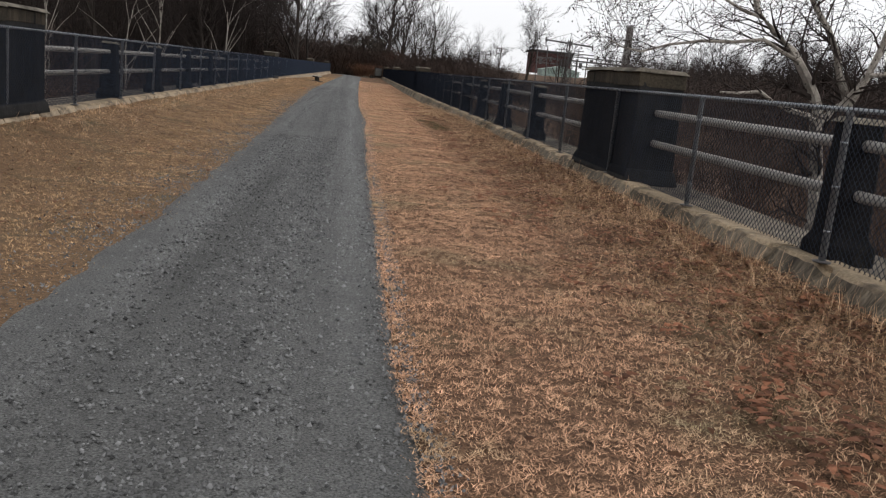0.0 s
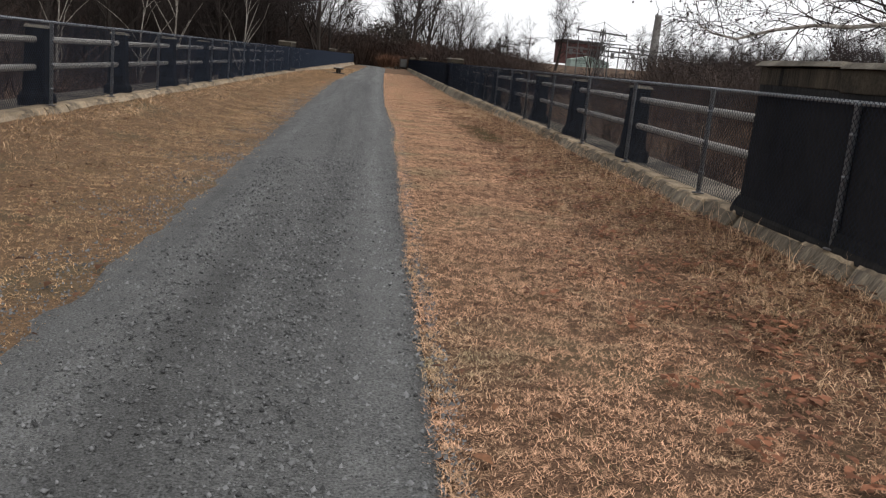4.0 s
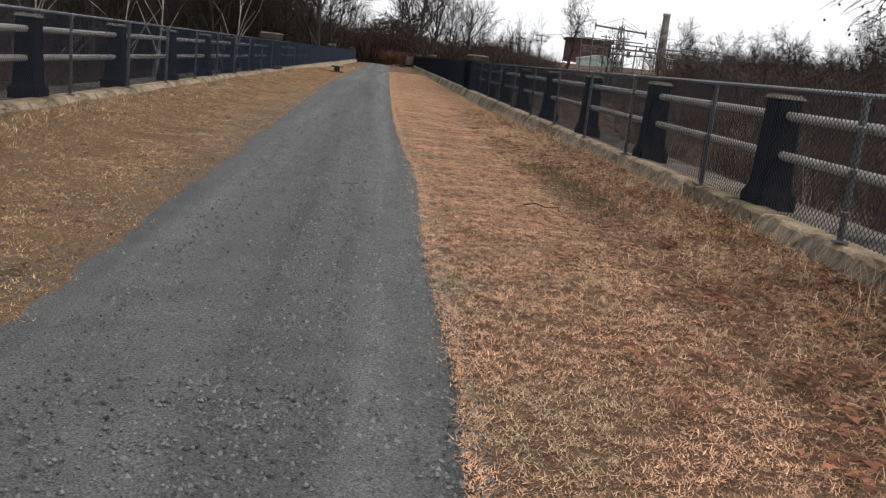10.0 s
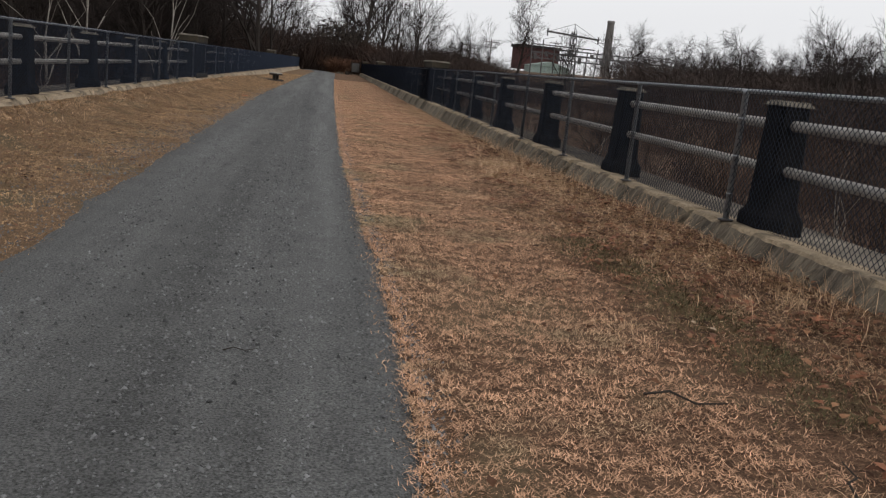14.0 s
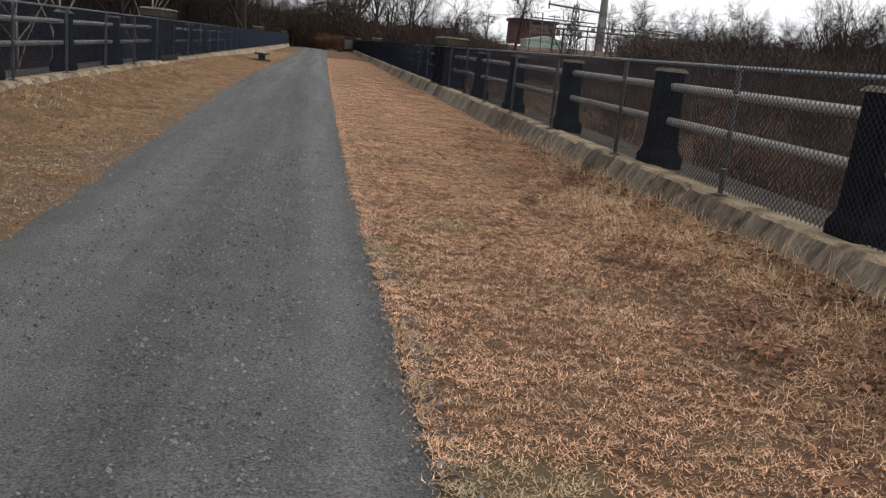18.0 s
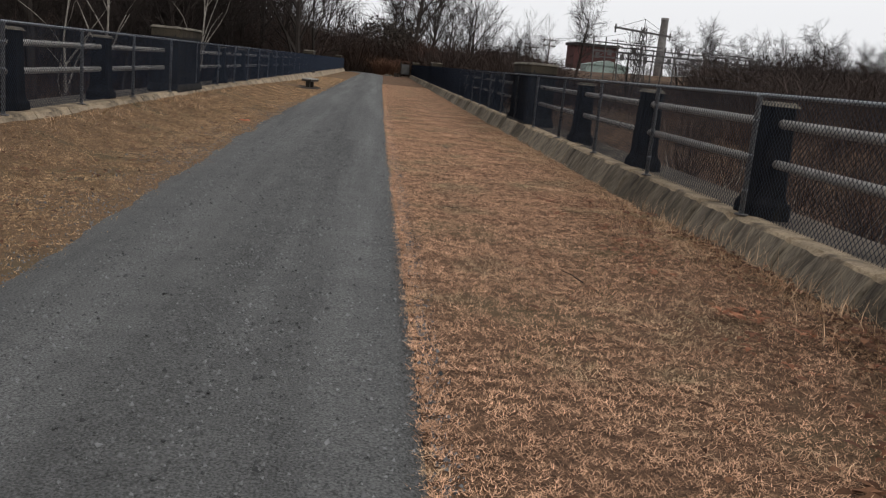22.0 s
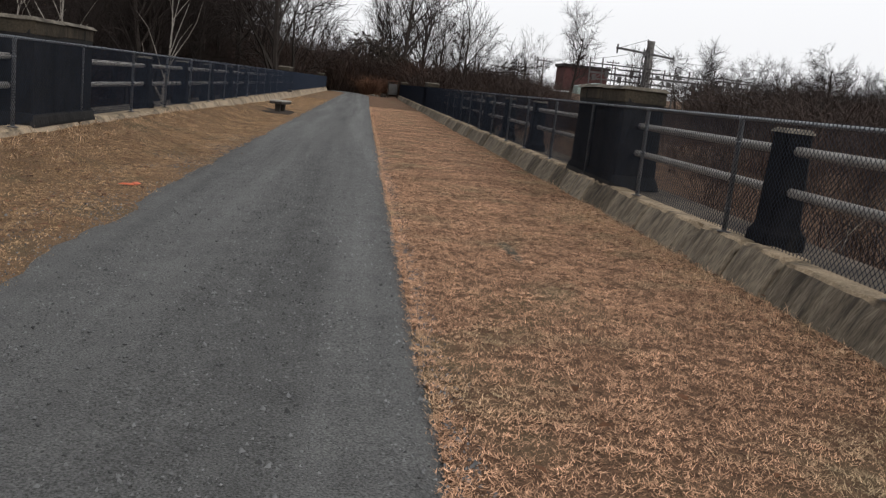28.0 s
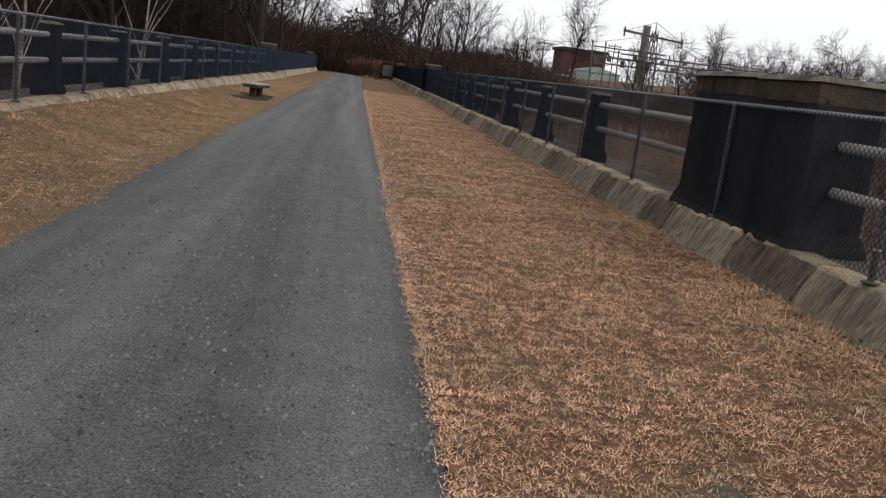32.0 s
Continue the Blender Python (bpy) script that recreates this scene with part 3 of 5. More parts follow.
PIER_BODY = block("body", (0.68, 2.98, 1.59), M_PIER, 0.025, (0.97, 0.99), (0, 0.11, 0.795), 0.010, 3, 4)
PIER_FOOT = block("foot", (0.84, 3.22, 0.22), M_PIER, 0.06, (0.86, 0.94), (0, 0.11, 0.11), 0.01, 2, 8)
PIER_BAND = [block("band", (0.675, 1.72, 0.18), M_BAND, 0.01, None, (0, 0.74, 1.488), 0.006, 3, 4),
             block("band", (0.69, 1.24, 0.20), M_TANBAND, 0.01, None, (0, -0.75, 1.478), 0.006, 3, 6)]
PIER_CAP = [block("cap", (0.78, 1.30, 0.06), M_CAP, 0.02, (0.82, 0.95), (0, -0.76, 1.61), 0.010, 2, 5),
            block("cap", (0.78, 1.78, 0.06), M_CAP, 0.02, (0.82, 0.95), (0, 0.79, 1.622), 0.010, 2, 9)]
for y in PIERS:
    pier(RAIL_R + 0.02, y, 1)
    pier(RAIL_L + 0.02, y, -1)


# ---- bench on its worn patch ----
bench = thing("bench", (-3.15, 80.6, 0.0), "low backless bench, pale worn seat on a dark post", "bench")
bench.rotation_euler = (0, 0, radians(-13))
for dx in (-0.13, 0.13):
    part("plank", block("plank", (0.25, 1.3, 0.05), M_PLANK, 0.008, centre=(dx, 0, 0.465)), bench, "pale weathered plank")
part("apron", block("apron", (0.5, 1.26, 0.09), M_DARKWOOD, 0.01, centre=(0, 0, 0.394)), bench, "dark timber apron")
for dy in (-0.3, 0.3):
    part("leg", block("leg", (0.2, 0.16, 0.35), M_DARKWOOD, 0.01, centre=(0, dy, 0.175)), bench, "dark timber post")
tagged(part("worn_patch", block("worn_patch", (2.0, 3.9, 0.05), M_EARTH, 0.02, (0.8, 0.85), (-3.6, 80.6, 0.03), 0.02, 3)), "bare dark earth patch round the bench", "ground", kind="structure")


# ---- trees ----
def grow(seed, height, trunk_r, limbs, spread_deg, levels, kids, sides=(6, 5, 4, 3, 3), start=0.35, droop=0.0, wig=0.12, shrink=0.62, thin=0.006, first=None, arms=(), end_segs=2):
    """A bare tree: lists of trunk and limbs, and of twigs; also where the twigs end."""
    rnd = random.Random(seed)
    wood, fine, tips = ([], []), ([], []), []

    def branch(p, d, length, r, level):
        segs = 5 if level == 0 else (4 if level == 1 else (2 if level < levels else end_segs))
        pts, rad = [p], [r]
        for k in range(segs):
            d = (d + Vector((rnd.gauss(0, wig * (1 if level else 0.35)), rnd.gauss(0, wig * (1 if level else 0.35)), rnd.gauss(0.03 if level else 0, wig * 0.6) - droop * level * 0.03))).normalized()
            p = p + d * (length / segs)
            pts.append(p)
            rad.append(r * (1 - 0.8 * (k + 1) / segs))
        tube(*(wood if level < 2 else fine), pts, rad, sides[min(level, len(sides) - 1)])
        if level == levels:
            tips.append(p)
            return
        n = limbs if level == 0 else kids[min(level - 1, len(kids) - 1)]
        for k in range(n):
            f = (start + (1 - start) * (k + rnd.random()) / n) if level == 0 else (0.25 + 0.75 * (k + rnd.random()) / n)
            f = min(f, 0.999)
            s = f * segs
            i = int(s)
            at = pts[i].lerp(pts[i + 1], s - i)
            axis = (pts[i + 1] - pts[i]).normalized()
            out = axis.orthogonal().normalized()
            out.rotate(Matrix.Rotation(rnd.uniform(0, 2 * math.pi), 3, axis))
            a = radians(rnd.uniform(spread_deg * 0.6, spread_deg * 1.25))
            nd = (axis * math.cos(a) + out * math.sin(a)).normalized()
            nl = length * rnd.uniform(shrink * 0.75, shrink * 1.15) * (1.15 - 0.5 * f if level == 0 else 1)
            if level == 0 and first:
                nl = length * first * rnd.uniform(0.75, 1.15)
            branch(at, nd, nl, max(thin, rad[i] * rnd.uniform(0.38, 0.6)), level + 1)

    for pts, r in arms:
        bent = [Vector(p) for p in pts]
        full = [a.lerp(b, f) + Vector((rnd.gauss(0, .05), rnd.gauss(0, .05), rnd.gauss(0, .05))) for a, b in zip(bent, bent[1:]) for f in (0, 0.5)] + [bent[-1]]
        rad = [r * (1 - 0.75 * k / (len(full) - 1)) for k in range(len(full))]
        tube(*wood, full, rad, 7)
        for k in range(len(full) - 1):
            for _ in range(kids[0] if k > 1 else 1):
                axis = (full[k + 1] - full[k]).normalized()
                out = axis.orthogonal().normalized()
                out.rotate(Matrix.Rotation(rnd.uniform(0, 6.28), 3, axis))
                a = radians(rnd.uniform(spread_deg * 0.6, spread_deg * 1.3))
                branch(full[k].lerp(full[k + 1], rnd.random()), axis * math.cos(a) + out * math.sin(a), rnd.uniform(1.3, 2.8), max(thin, rad[k] * 0.4), 2)
    if arms:
        return wood, fine, tips
    branch(Vector((0, 0, 0)), Vector((0, 0, 1)), height * 0.8, trunk_r, 0)
    return wood, fine, tips


def tree_thing(name, data, place, label, group="", category="tree"):
    t = thing(name, place, label, category, group)
    part("trunk", data[0], t)
    part("crown", data[1], t)
    return t


def tree_data(seed, bark, twig, **kw):
    wood, fine, tips = grow(seed, **kw)
    return mesh_of("trunk", *wood, bark), mesh_of("crown", *fine, twig), tips


TALL = [tree_data(20 + i, M_BARK, M_TWIG, height=16, trunk_r=0.30, limbs=13, spread_deg=36, levels=3, kids=(5, 5), start=0.3, first=0.42, thin=0.03, sides=(6, 4, 3, 3), end_segs=1) for i in range(4)]
ROUND = [tree_data(40 + i, M_BARK, M_TWIG, height=14, trunk_r=0.34, limbs=15, spread_deg=52, levels=3, kids=(8, 8), start=0.18, first=0.44, wig=0.24, thin=0.028, sides=(6, 4, 3, 3), end_segs=2) for i in range(3)]
PALE = [tree_data(60 + i, M_PALE, M_TWIG, height=17, trunk_r=0.21, limbs=9, spread_deg=33, levels=3, kids=(5, 4), start=0.06, first=0.6, wig=0.2, thin=0.02) for i in range(3)]

placed = {}


def plant(stock, key, x, y, scale, label, group, rnd, name="bare_tree", sink=0.3):
    i = rnd.randrange(len(stock))
    m = Matrix.Translation((x, y, land_z(x, y) - sink)) @ Matrix.Rotation(rnd.uniform(0, 6.28), 4, "Z")
    k = (key, i)
    if k not in placed:
        placed[k] = tree_thing(name, stock[i], (0, 0, 0), label, group)
        placed[k].matrix_basis = m
        placed[k].scale = (scale,) * 3
        return placed[k]
    t = copy_thing(placed[k], m)
    t.scale = (scale,) * 3
    return t


rnd = random.Random(77)
# pale-barked trees past the far end of the west fence
for x, y, s in ((-26.9, 127.6, 1.1), (-18.6, 134, 1.05), (-41.7, 130, 1.05), (-31.3, 130, 1.0), (-52, 120, 1.1)):
    plant(PALE, "pale", x, y, s, "leafless pale-barked tree rising from the valley", "pale trees", rnd)
# pale saplings rising out of the valley beside the railing
for k in range(14):
    x, y = rnd.uniform(8, 15), 14 + 5.2 * k + rnd.uniform(-2, 2)
    plant(PALE, "pale", x, y, rnd.uniform(0.26, 0.4), "slender pale-barked sapling in the valley brush", "saplings", rnd, "sapling")
# woods ahead, on both sides of the trail
for k in range(150):
    y = rnd.uniform(136, 240)
    x = rnd.uniform(-75, 26)
    if abs(x + bend(y) + 0.5) < 8 + (y - 138) * 0.05:
        x += 18 if x + bend(y) > 0 else -18
    ratio = x / y
    if ratio > 0.05 or (ratio > -0.03 and k % 3):
        continue
    plant(TALL, "tall", x, y, rnd.uniform(0.9, 1.65) * (0.6 if ratio > 0.06 else 1), "tall leafless woodland tree with dark bark", "woodland trees", rnd)
for k in range(10):
    y = rnd.uniform(205, 245)
    plant(TALL, "tall", rnd.uniform(-13, 9), y, rnd.uniform(0.75, 1.2), "tall leafless woodland tree with dark bark", "woodland trees", rnd)
for k in range(40):
    y = rnd.uniform(142, 215)
    x = y * rnd.uniform(-0.24, -0.025)
    if x + bend(y) < -7:
        plant(TALL, "tall", x, y, rnd.uniform(0.9, 1.5), "tall leafless woodland tree with dark bark", "woodland trees", rnd)
# trees along the skyline on the east side
for x, y, s in ((44, 232, 1.2), (64, 205, .9), (77, 215, .8), (88, 210, .8), (97, 205, .7), (120, 230, .9), (129, 226, 1.0), (140, 215, 1.1), (150, 214, 1.1),
                (106, 190, .8), (114, 180, .8), (70, 190, .7), (92, 180, .7), (160, 190, 1.2), (165, 165, 1.1), (82, 196, 1.0), (101, 200, 1.05), (110, 205, 0.75), (126, 196, 0.95), (134, 190, 1.0), (146, 186, 1.05), (152, 172, 0.9)):
    plant(ROUND, "round", x, y, s, "leafless round-crowned tree on the skyline", "skyline trees", rnd)

for k in range(22):
    y = rnd.uniform(188, 232)
    plant(ROUND, "round", (y - 30) * (0.33 + 0.55 * (k + rnd.random()) / 22), y, rnd.uniform(0.5, 0.8), "leafless round-crowned tree on the skyline", "skyline trees", rnd)
for k in range(38):
    y = rnd.uniform(160, 215)
    x = rnd.uniform(8, 20) if k < 6 else rnd.uniform(19, 46)
    if 0.19 < x * y / 200 / (y - 30) < 0.27:
        continue
    plant(TALL, "tall", x * y / 200, y, rnd.uniform(0.8, 1.15) if k < 6 else rnd.uniform(0.42, 0.68), "tall leafless woodland tree with dark bark", "woodland trees", rnd)
for k in range(26):
    y = rnd.uniform(185, 215)
    plant(TALL, "tall", y * rnd.uniform(0.42, 0.85), y, rnd.uniform(0.55, 0.9), "tall leafless woodland tree with dark bark", "woodland trees", rnd)

# slender trees standing clear of the valley thicket
for x, y, k in ((71, 141, 0.8), (75, 150, 0.9), (79, 148, 0.75), (86, 152, 0.95), (91, 150, 0.85), (60, 158, 0.6), (98, 146, 0.8)):
    plant(TALL, "tall", x, y, k, "tall leafless woodland tree with dark bark", "woodland trees", rnd)

# the big sycamore close beside the viaduct
SYC_Z = land_z(17.3, 31.5) - 0.3
fork = -SYC_Z + 1.2
arms = (([(0, 0, 0), (-0.1, 0, fork * 0.6), (-0.5, 0, fork), (-0.9, 0.1, fork + 1.1), (-1.8, 0.2, fork + 2.5), (-3.3, 0.3, fork + 3.8), (-4.2, 0.2, fork + 5.6)], 0.30),
        ([(-1.6, 0.1, fork + 2.2), (-3.2, -0.2, fork + 2.75), (-5.5, -0.4, fork + 2.4), (-7.6, -0.3, fork + 1.9), (-8.6, 0, fork + 2.2)], 0.085),
        ([(-0.6, 0, fork), (-2.0, -0.6, fork + 0.5), (-3.5, -1.2, fork + 1.0), (-5.0, -1.5, fork + 0.8)], 0.13),
        ([(-0.4, 0, fork), (0.1, -0.3, fork + 0.9), (0.8, -0.5, fork + 1.9), (1.8, -0.6, fork + 2.1), (3.2, -0.5, fork + 3.2)], 0.15),
        ([(0, 0, fork * 0.5), (0.9, 0.2, fork), (0.3, 0.3, fork + 1.8), (-0.6, 0.4, fork + 3.4), (-1.6, 0.5, fork + 4.9), (-2.0, 0.4, fork + 7)], 0.2),
        ([(0.6, 0.2, fork + 0.9), (1.6, 0.4, fork + 2.8), (2.2, 0.5, fork + 5.2), (3.4, 0.6, fork + 7)], 0.16),
        ([(-3.0, 0.3, fork + 3.5), (-5.2, 0.2, fork + 4.2), (-7.4, 0.0, fork + 4.0), (-8.8, -0.2, fork + 4.6)], 0.06))
wood, fine, tips = grow(91, 10.2, 0.36, 7, 50, 4, (3, 5, 4), wig=0.24, shrink=0.6, thin=0.011, droop=0.6, arms=arms, end_segs=4)
syc = thing("sycamore", (17.3, 31.5, SYC_Z), "large pale-limbed sycamore hung with seed balls", "tree")
part("trunk", mesh_of("trunk", *wood, M_PALE), syc)
part("crown", mesh_of("crown", *fine, M_TWIG), syc)
r9 = random.Random(9)
vs, fs = [], []
for p in tips[::2]:
    q = p + Vector((r9.uniform(-.05, .05), r9.uniform(-.05, .05), -r9.uniform(0.05, 0.2)))
    b = len(vs)
    vs += [tuple(q + Vector(d) * 0.035) for d in ((1, 0, 0), (-1, 0, 0), (0, 1, 0), (0, -1, 0), (0, 0, 1), (0, 0, -1))]
    fs += [(b + i, b + j, b + k) for i, j, k in ((0, 2, 4), (2, 1, 4), (1, 3, 4), (3, 0, 4), (2, 0, 5), (1, 2, 5), (3, 1, 5), (0, 3, 5))]
tagged(part("seeding", mesh_of("seeding", vs, fs, M_TWIG), syc), "dark round seed balls", kind="stuff")


# ---- brush and far woods: sticks beyond counting ----
def sticks(seed, centres, n, height, width, mat, name, base_r=0.012, zfun=land_z):
    """Clumps of thin forked stems, each a bent strip of four triangles turned at random."""
    rng = np.random.default_rng(seed)
    c = np.repeat(np.array([(x, y, zfun(x, y) - 0.2) for x, y in centres]), n, axis=0)
    hs = np.repeat(np.array([height(x, y) for x, y in centres]), n) * rng.uniform(0.45, 1.15, len(c))
    m = len(c)
    foot = c + np.c_[rng.normal(0, 0.35, (m, 2)) * width, np.zeros(m)]
    lean = rng.normal(0, 0.75, (m, 2))
    mid = foot + np.c_[lean * hs[:, None] * 0.4, hs * 0.55]
    tip = mid + np.c_[(lean * 0.3 + rng.normal(0, 0.75, (m, 2))) * hs[:, None] * 0.5, hs * rng.uniform(0.1, 0.5, m)]
    a = rng.uniform(0, math.pi, m)
    s = np.c_[np.cos(a), np.sin(a), rng.normal(0, .2, m)] * (base_r * hs * rng.uniform(0.6, 1.4, m))[:, None]
    fork = mid + (tip - mid) * 0.2
    t2 = fork + np.c_[rng.normal(0, 0.3, (m, 2)) * hs[:, None], hs * rng.uniform(0.1, 0.4, m)]
    co = np.stack([foot - s, foot + s, mid - s * 0.7, mid + s * 0.7, tip, fork - s * 0.5, fork + s * 0.5, t2], 1).reshape(-1, 3)
    q = np.array([(0, 1, 3), (0, 3, 2), (2, 3, 4), (5, 6, 7)])
    fs = (np.arange(m)[:, None, None] * 8 + q[None]).reshape(-1, 3)
    return tri_mesh(name, co, fs, mat)


def scatter(seed, n, box, keep=lambda x, y: True):
    r = random.Random(seed)
    out = []
    while len(out) < n:
        x, y = r.uniform(box[0], box[1]), r.uniform(box[2], box[3])
        if keep(x, y):
            out.append((x, y))
    return out


off_trail = lambda x, y: abs(x + bend(y) - drift(y) + 0.5) > (3.4 if y > 160 else 7.5)
near_brush = scatter(1, 420, (8, 60, 2, 52)) + scatter(14, 360, (26, 75, 50, 130))
tagged(part("brush", sticks(2, near_brush, 40, lambda x, y: 3.2 + 2.2 * abs(noise.noise((x * .08, y * .08, 5))) + step(8, 45, x) * 2.2, 1.6, M_BRUSH_NEAR, "brush", 0.004)), "tangled brown winter brush in the valley", "brush", kind="stuff")
far_brush = scatter(3, 1300, (6, 150, 125, 200), lambda x, y: off_trail(x, y) and not (28 < x < 70 and y > 165))
tagged(part("brush", sticks(4, far_brush, 20, lambda x, y: 2.4 + 2.4 * abs(noise.noise((x * .05, y * .05, 8))), 2.2, M_BRUSH, "brush", 0.005)), "reddish brown winter thicket beyond the viaduct", "brush", kind="stuff")
west_brush = scatter(5, 1300, (-90, -8, 60, 230), lambda x, y: off_trail(x, y) and (x < -12 or y > 132))
tagged(part("brush", sticks(6, west_brush, 18, lambda x, y: 4.5 + 3 * abs(noise.noise((x * .05, y * .05, 8))), 2.4, M_BRUSH, "brush", 0.005)), "dark brown thicket on the western slope", "brush", kind="stuff")
right_woods = scatter(71, 750, (50, 190, 165, 235), lambda x, y: x > 0.33 * (y - 20))
tagged(part("far_woods", sticks(72, right_woods, 24, lambda x, y: 7 + 6 * abs(noise.noise((x * .06, y * .06, 2))), 2.4, M_WOODS, "far_woods", 0.009)), "dark bare thicket along the skyline", "woods", kind="stuff")
mid_woods = scatter(75, 620, (8, 75, 150, 215), lambda x, y: 0.03 < x / (y - 20) < 0.40 and x + bend(y) > 7)
tagged(part("far_woods", sticks(76, mid_woods, 26, lambda x, y: (2.6 if 0.19 < x / (y - 20) < 0.34 else 5.6) + 1.5 * abs(noise.noise((x * .08, y * .08, 2))), 2.2, M_WOODS, "far_woods", 0.007)), "dark winter thicket in front of the works", "woods", kind="stuff")
west_woods = scatter(77, 520, (-80, -4, 150, 235), lambda x, y: x / y < -0.035 and x + bend(y) < -9)
tagged(part("far_woods", sticks(78, west_woods, 26, lambda x, y: 5 + 4 * abs(noise.noise((x * .08, y * .08, 2))), 2.4, M_WOODS, "far_woods", 0.004)), "dark bare woods west of the trail", "woods", kind="stuff")
wedge = scatter(79, 110, (-27, -4, 165, 240), lambda x, y: -0.12 < x / y < -0.03 and x + bend(y) < -8)
tagged(part("far_woods", sticks(80, wedge, 24, lambda x, y: 7 + 6 * abs(noise.noise((x * .1, y * .1, 2))), 2.2, M_WOODS, "far_woods", 0.003)), "slender bare trees closing the view along the trail", "woods", kind="stuff")
mass = scatter(81, 210, (-9, 17, 164, 184))
tagged(part("brush", sticks(82, mass, 60, lambda x, y: 5.4 + 3.0 * abs(noise.noise((x * .15, y * .15, 2))), 1.8, M_BRUSH, "brush", 0.007)), "dense brown thicket facing the end of the trail", "brush", kind="stuff")
slope_woods = scatter(73, 1200, (-160, -14, 175, 330), off_trail)
tagged(part("far_woods", sticks(74, slope_woods, 18, lambda x, y: 5 + 3 * step(-40, -90, x) + 4 * abs(noise.noise((x * .06, y * .06, 2))), 2.6, M_WOODS, "far_woods", 0.006)), "dark bare woods on the rising slope", "woods", kind="stuff")
woods = scatter(7, 900, (-190, -22, 165, 330)) + scatter(17, 200, (-22, 10, 165, 240), off_trail) + scatter(8, 900, (-150, -40, 20, 170)) + scatter(9, 900, (110, 360, 230, 420)) + scatter(19, 1000, (50, 170, 75, 175), lambda x, y: x > 0.42 * y - 12)
tagged(part("far_woods", sticks(10, woods, 12, lambda x, y: (10 if x < -22 else (3.5 if x < 40 else 6.5)) + 5 * abs(noise.noise((x * .05, y * .05, 8))), 2.6, M_WOODS, "far_woods", 0.008)), "grey bare woodland covering the far slopes", "woods", kind="stuff")
end_shrubs = [(1.5 + 0.9 * math.cos(k * 2.4) * k / 14, 161 + 0.9 * math.sin(k * 2.4) * k / 14) for k in range(15)]
tagged(part("end_brush", sticks(12, end_shrubs, 110, lambda x, y: 2.9 - 0.9 * abs(x - 1.5), 1.0, M_RUST, "end_brush", 0.008)), "rust tan shrub where the trail leaves the viaduct", "brush", kind="stuff")


thicket = scatter(51, 270, (5, 27, 150, 186), lambda x, y: off_trail(x, y) and x > 7.5) + scatter(52, 260, (-36, -7, 150, 186), lambda x, y: off_trail(x, y) and x < -8)
tagged(part("brush", sticks(53, thicket, 70, lambda x, y: (4.2 + 2.5 * abs(noise.noise((x * .1, y * .1, 3))) + 3.0 * step(150, 176, y)) * (1 - 0.4 * step(20, 27, x)), 2.2, M_BRUSH, "brush", 0.007)), "dark brown thicket beyond the end of the viaduct", "brush", kind="stuff")


# ---- dark vine-hung evergreen clump facing the end of the trail ----
def foliage(seed, n, radii, leaf, mat, name):
    """Many small leaf sprays in an uneven crown with gaps."""
    r = np.random.default_rng(seed)
    d = r.normal(0, 1, (n, 3))
    d /= np.linalg.norm(d, axis=1)[:, None]
    lump = np.array([1 + 0.6 * noise.noise(Vector(v) * 2.6) + 0.25 * noise.noise(Vector(v) * 7) for v in d])
    p = d * (r.uniform(0.55, 1.0, n) ** 0.6 * lump)[:, None] * np.array(radii)
    p[:, 2] += radii[2] * 0.95
    a, b = r.normal(0, 1, (n, 3)) * leaf, r.normal(0, 1, (n, 3)) * leaf * 0.6
    co = np.stack([p, p + a, p + a * 0.5 + b], 1).reshape(-1, 3)
    return tri_mesh(name, co, np.arange(n * 3).reshape(-1, 3), mat)


EVER_TRUNK, EVER_CROWN = bar((0, 0, 0), (0, 0, 7), 0.2, M_BARK, "trunk", 6), foliage(5, 8000, (5.0, 3.6, 3.9), 0.26, M_EVER, "crown")
for x, y, s in ((1.5, 172, 1.0), (6.5, 176, 0.8)):
    e = tree_thing("evergreen", (EVER_TRUNK, EVER_CROWN), (x, y, land_z(x, y) - 0.2), "dark dense evergreen hung with vines", "evergreens")
    e.scale = (s, s, s)


# ---- distance: works, mast, poles, chimney, hill ----
def works():
    z = 6.0
    b = thing("brick_building", (71, 333, z), "flat-roofed red brick industrial building among bare trees", "building")
    part("wall", block("wall", (14.0, 12, 7.3), M_BRICK, 0.05, centre=(0, 0, 3.65)), b)
    part("roof", block("roof", (15.2, 13.2, 0.9), M_DARKROOF, 0.05, centre=(0, 0, 7.75)), b, "dark roof edge")
    s = thing("metal_shed", (67.6, 300, 3.6), "low pale green metal shed with a shallow pitched roof", "shed")
    part("wall", block("wall", (12.5, 8, 3.4), M_SHED, 0.05, centre=(0, 0, 1.7)), s)
    vs = [(-6.6, -4.3, 3.4), (6.6, -4.3, 3.4), (6.6, 4.3, 3.4), (-6.6, 4.3, 3.4), (0, -4.3, 4.9), (0, 4.3, 4.9)]
    part("roof", mesh_of("roof", vs, [(0, 1, 4), (3, 5, 2), (0, 4, 5, 3), (1, 2, 5, 4), (0, 3, 2, 1)], M_SHED), s)


works()
ch = thing("chimney", (219, 728, 2), "tall tapering grey concrete chimney", "chimney")
part("shaft", lathe([(3.7, 0), (3.2, 30), (2.7, 52), (2.95, 52.2), (2.95, 54)], M_CHIM, "shaft", 20), ch)


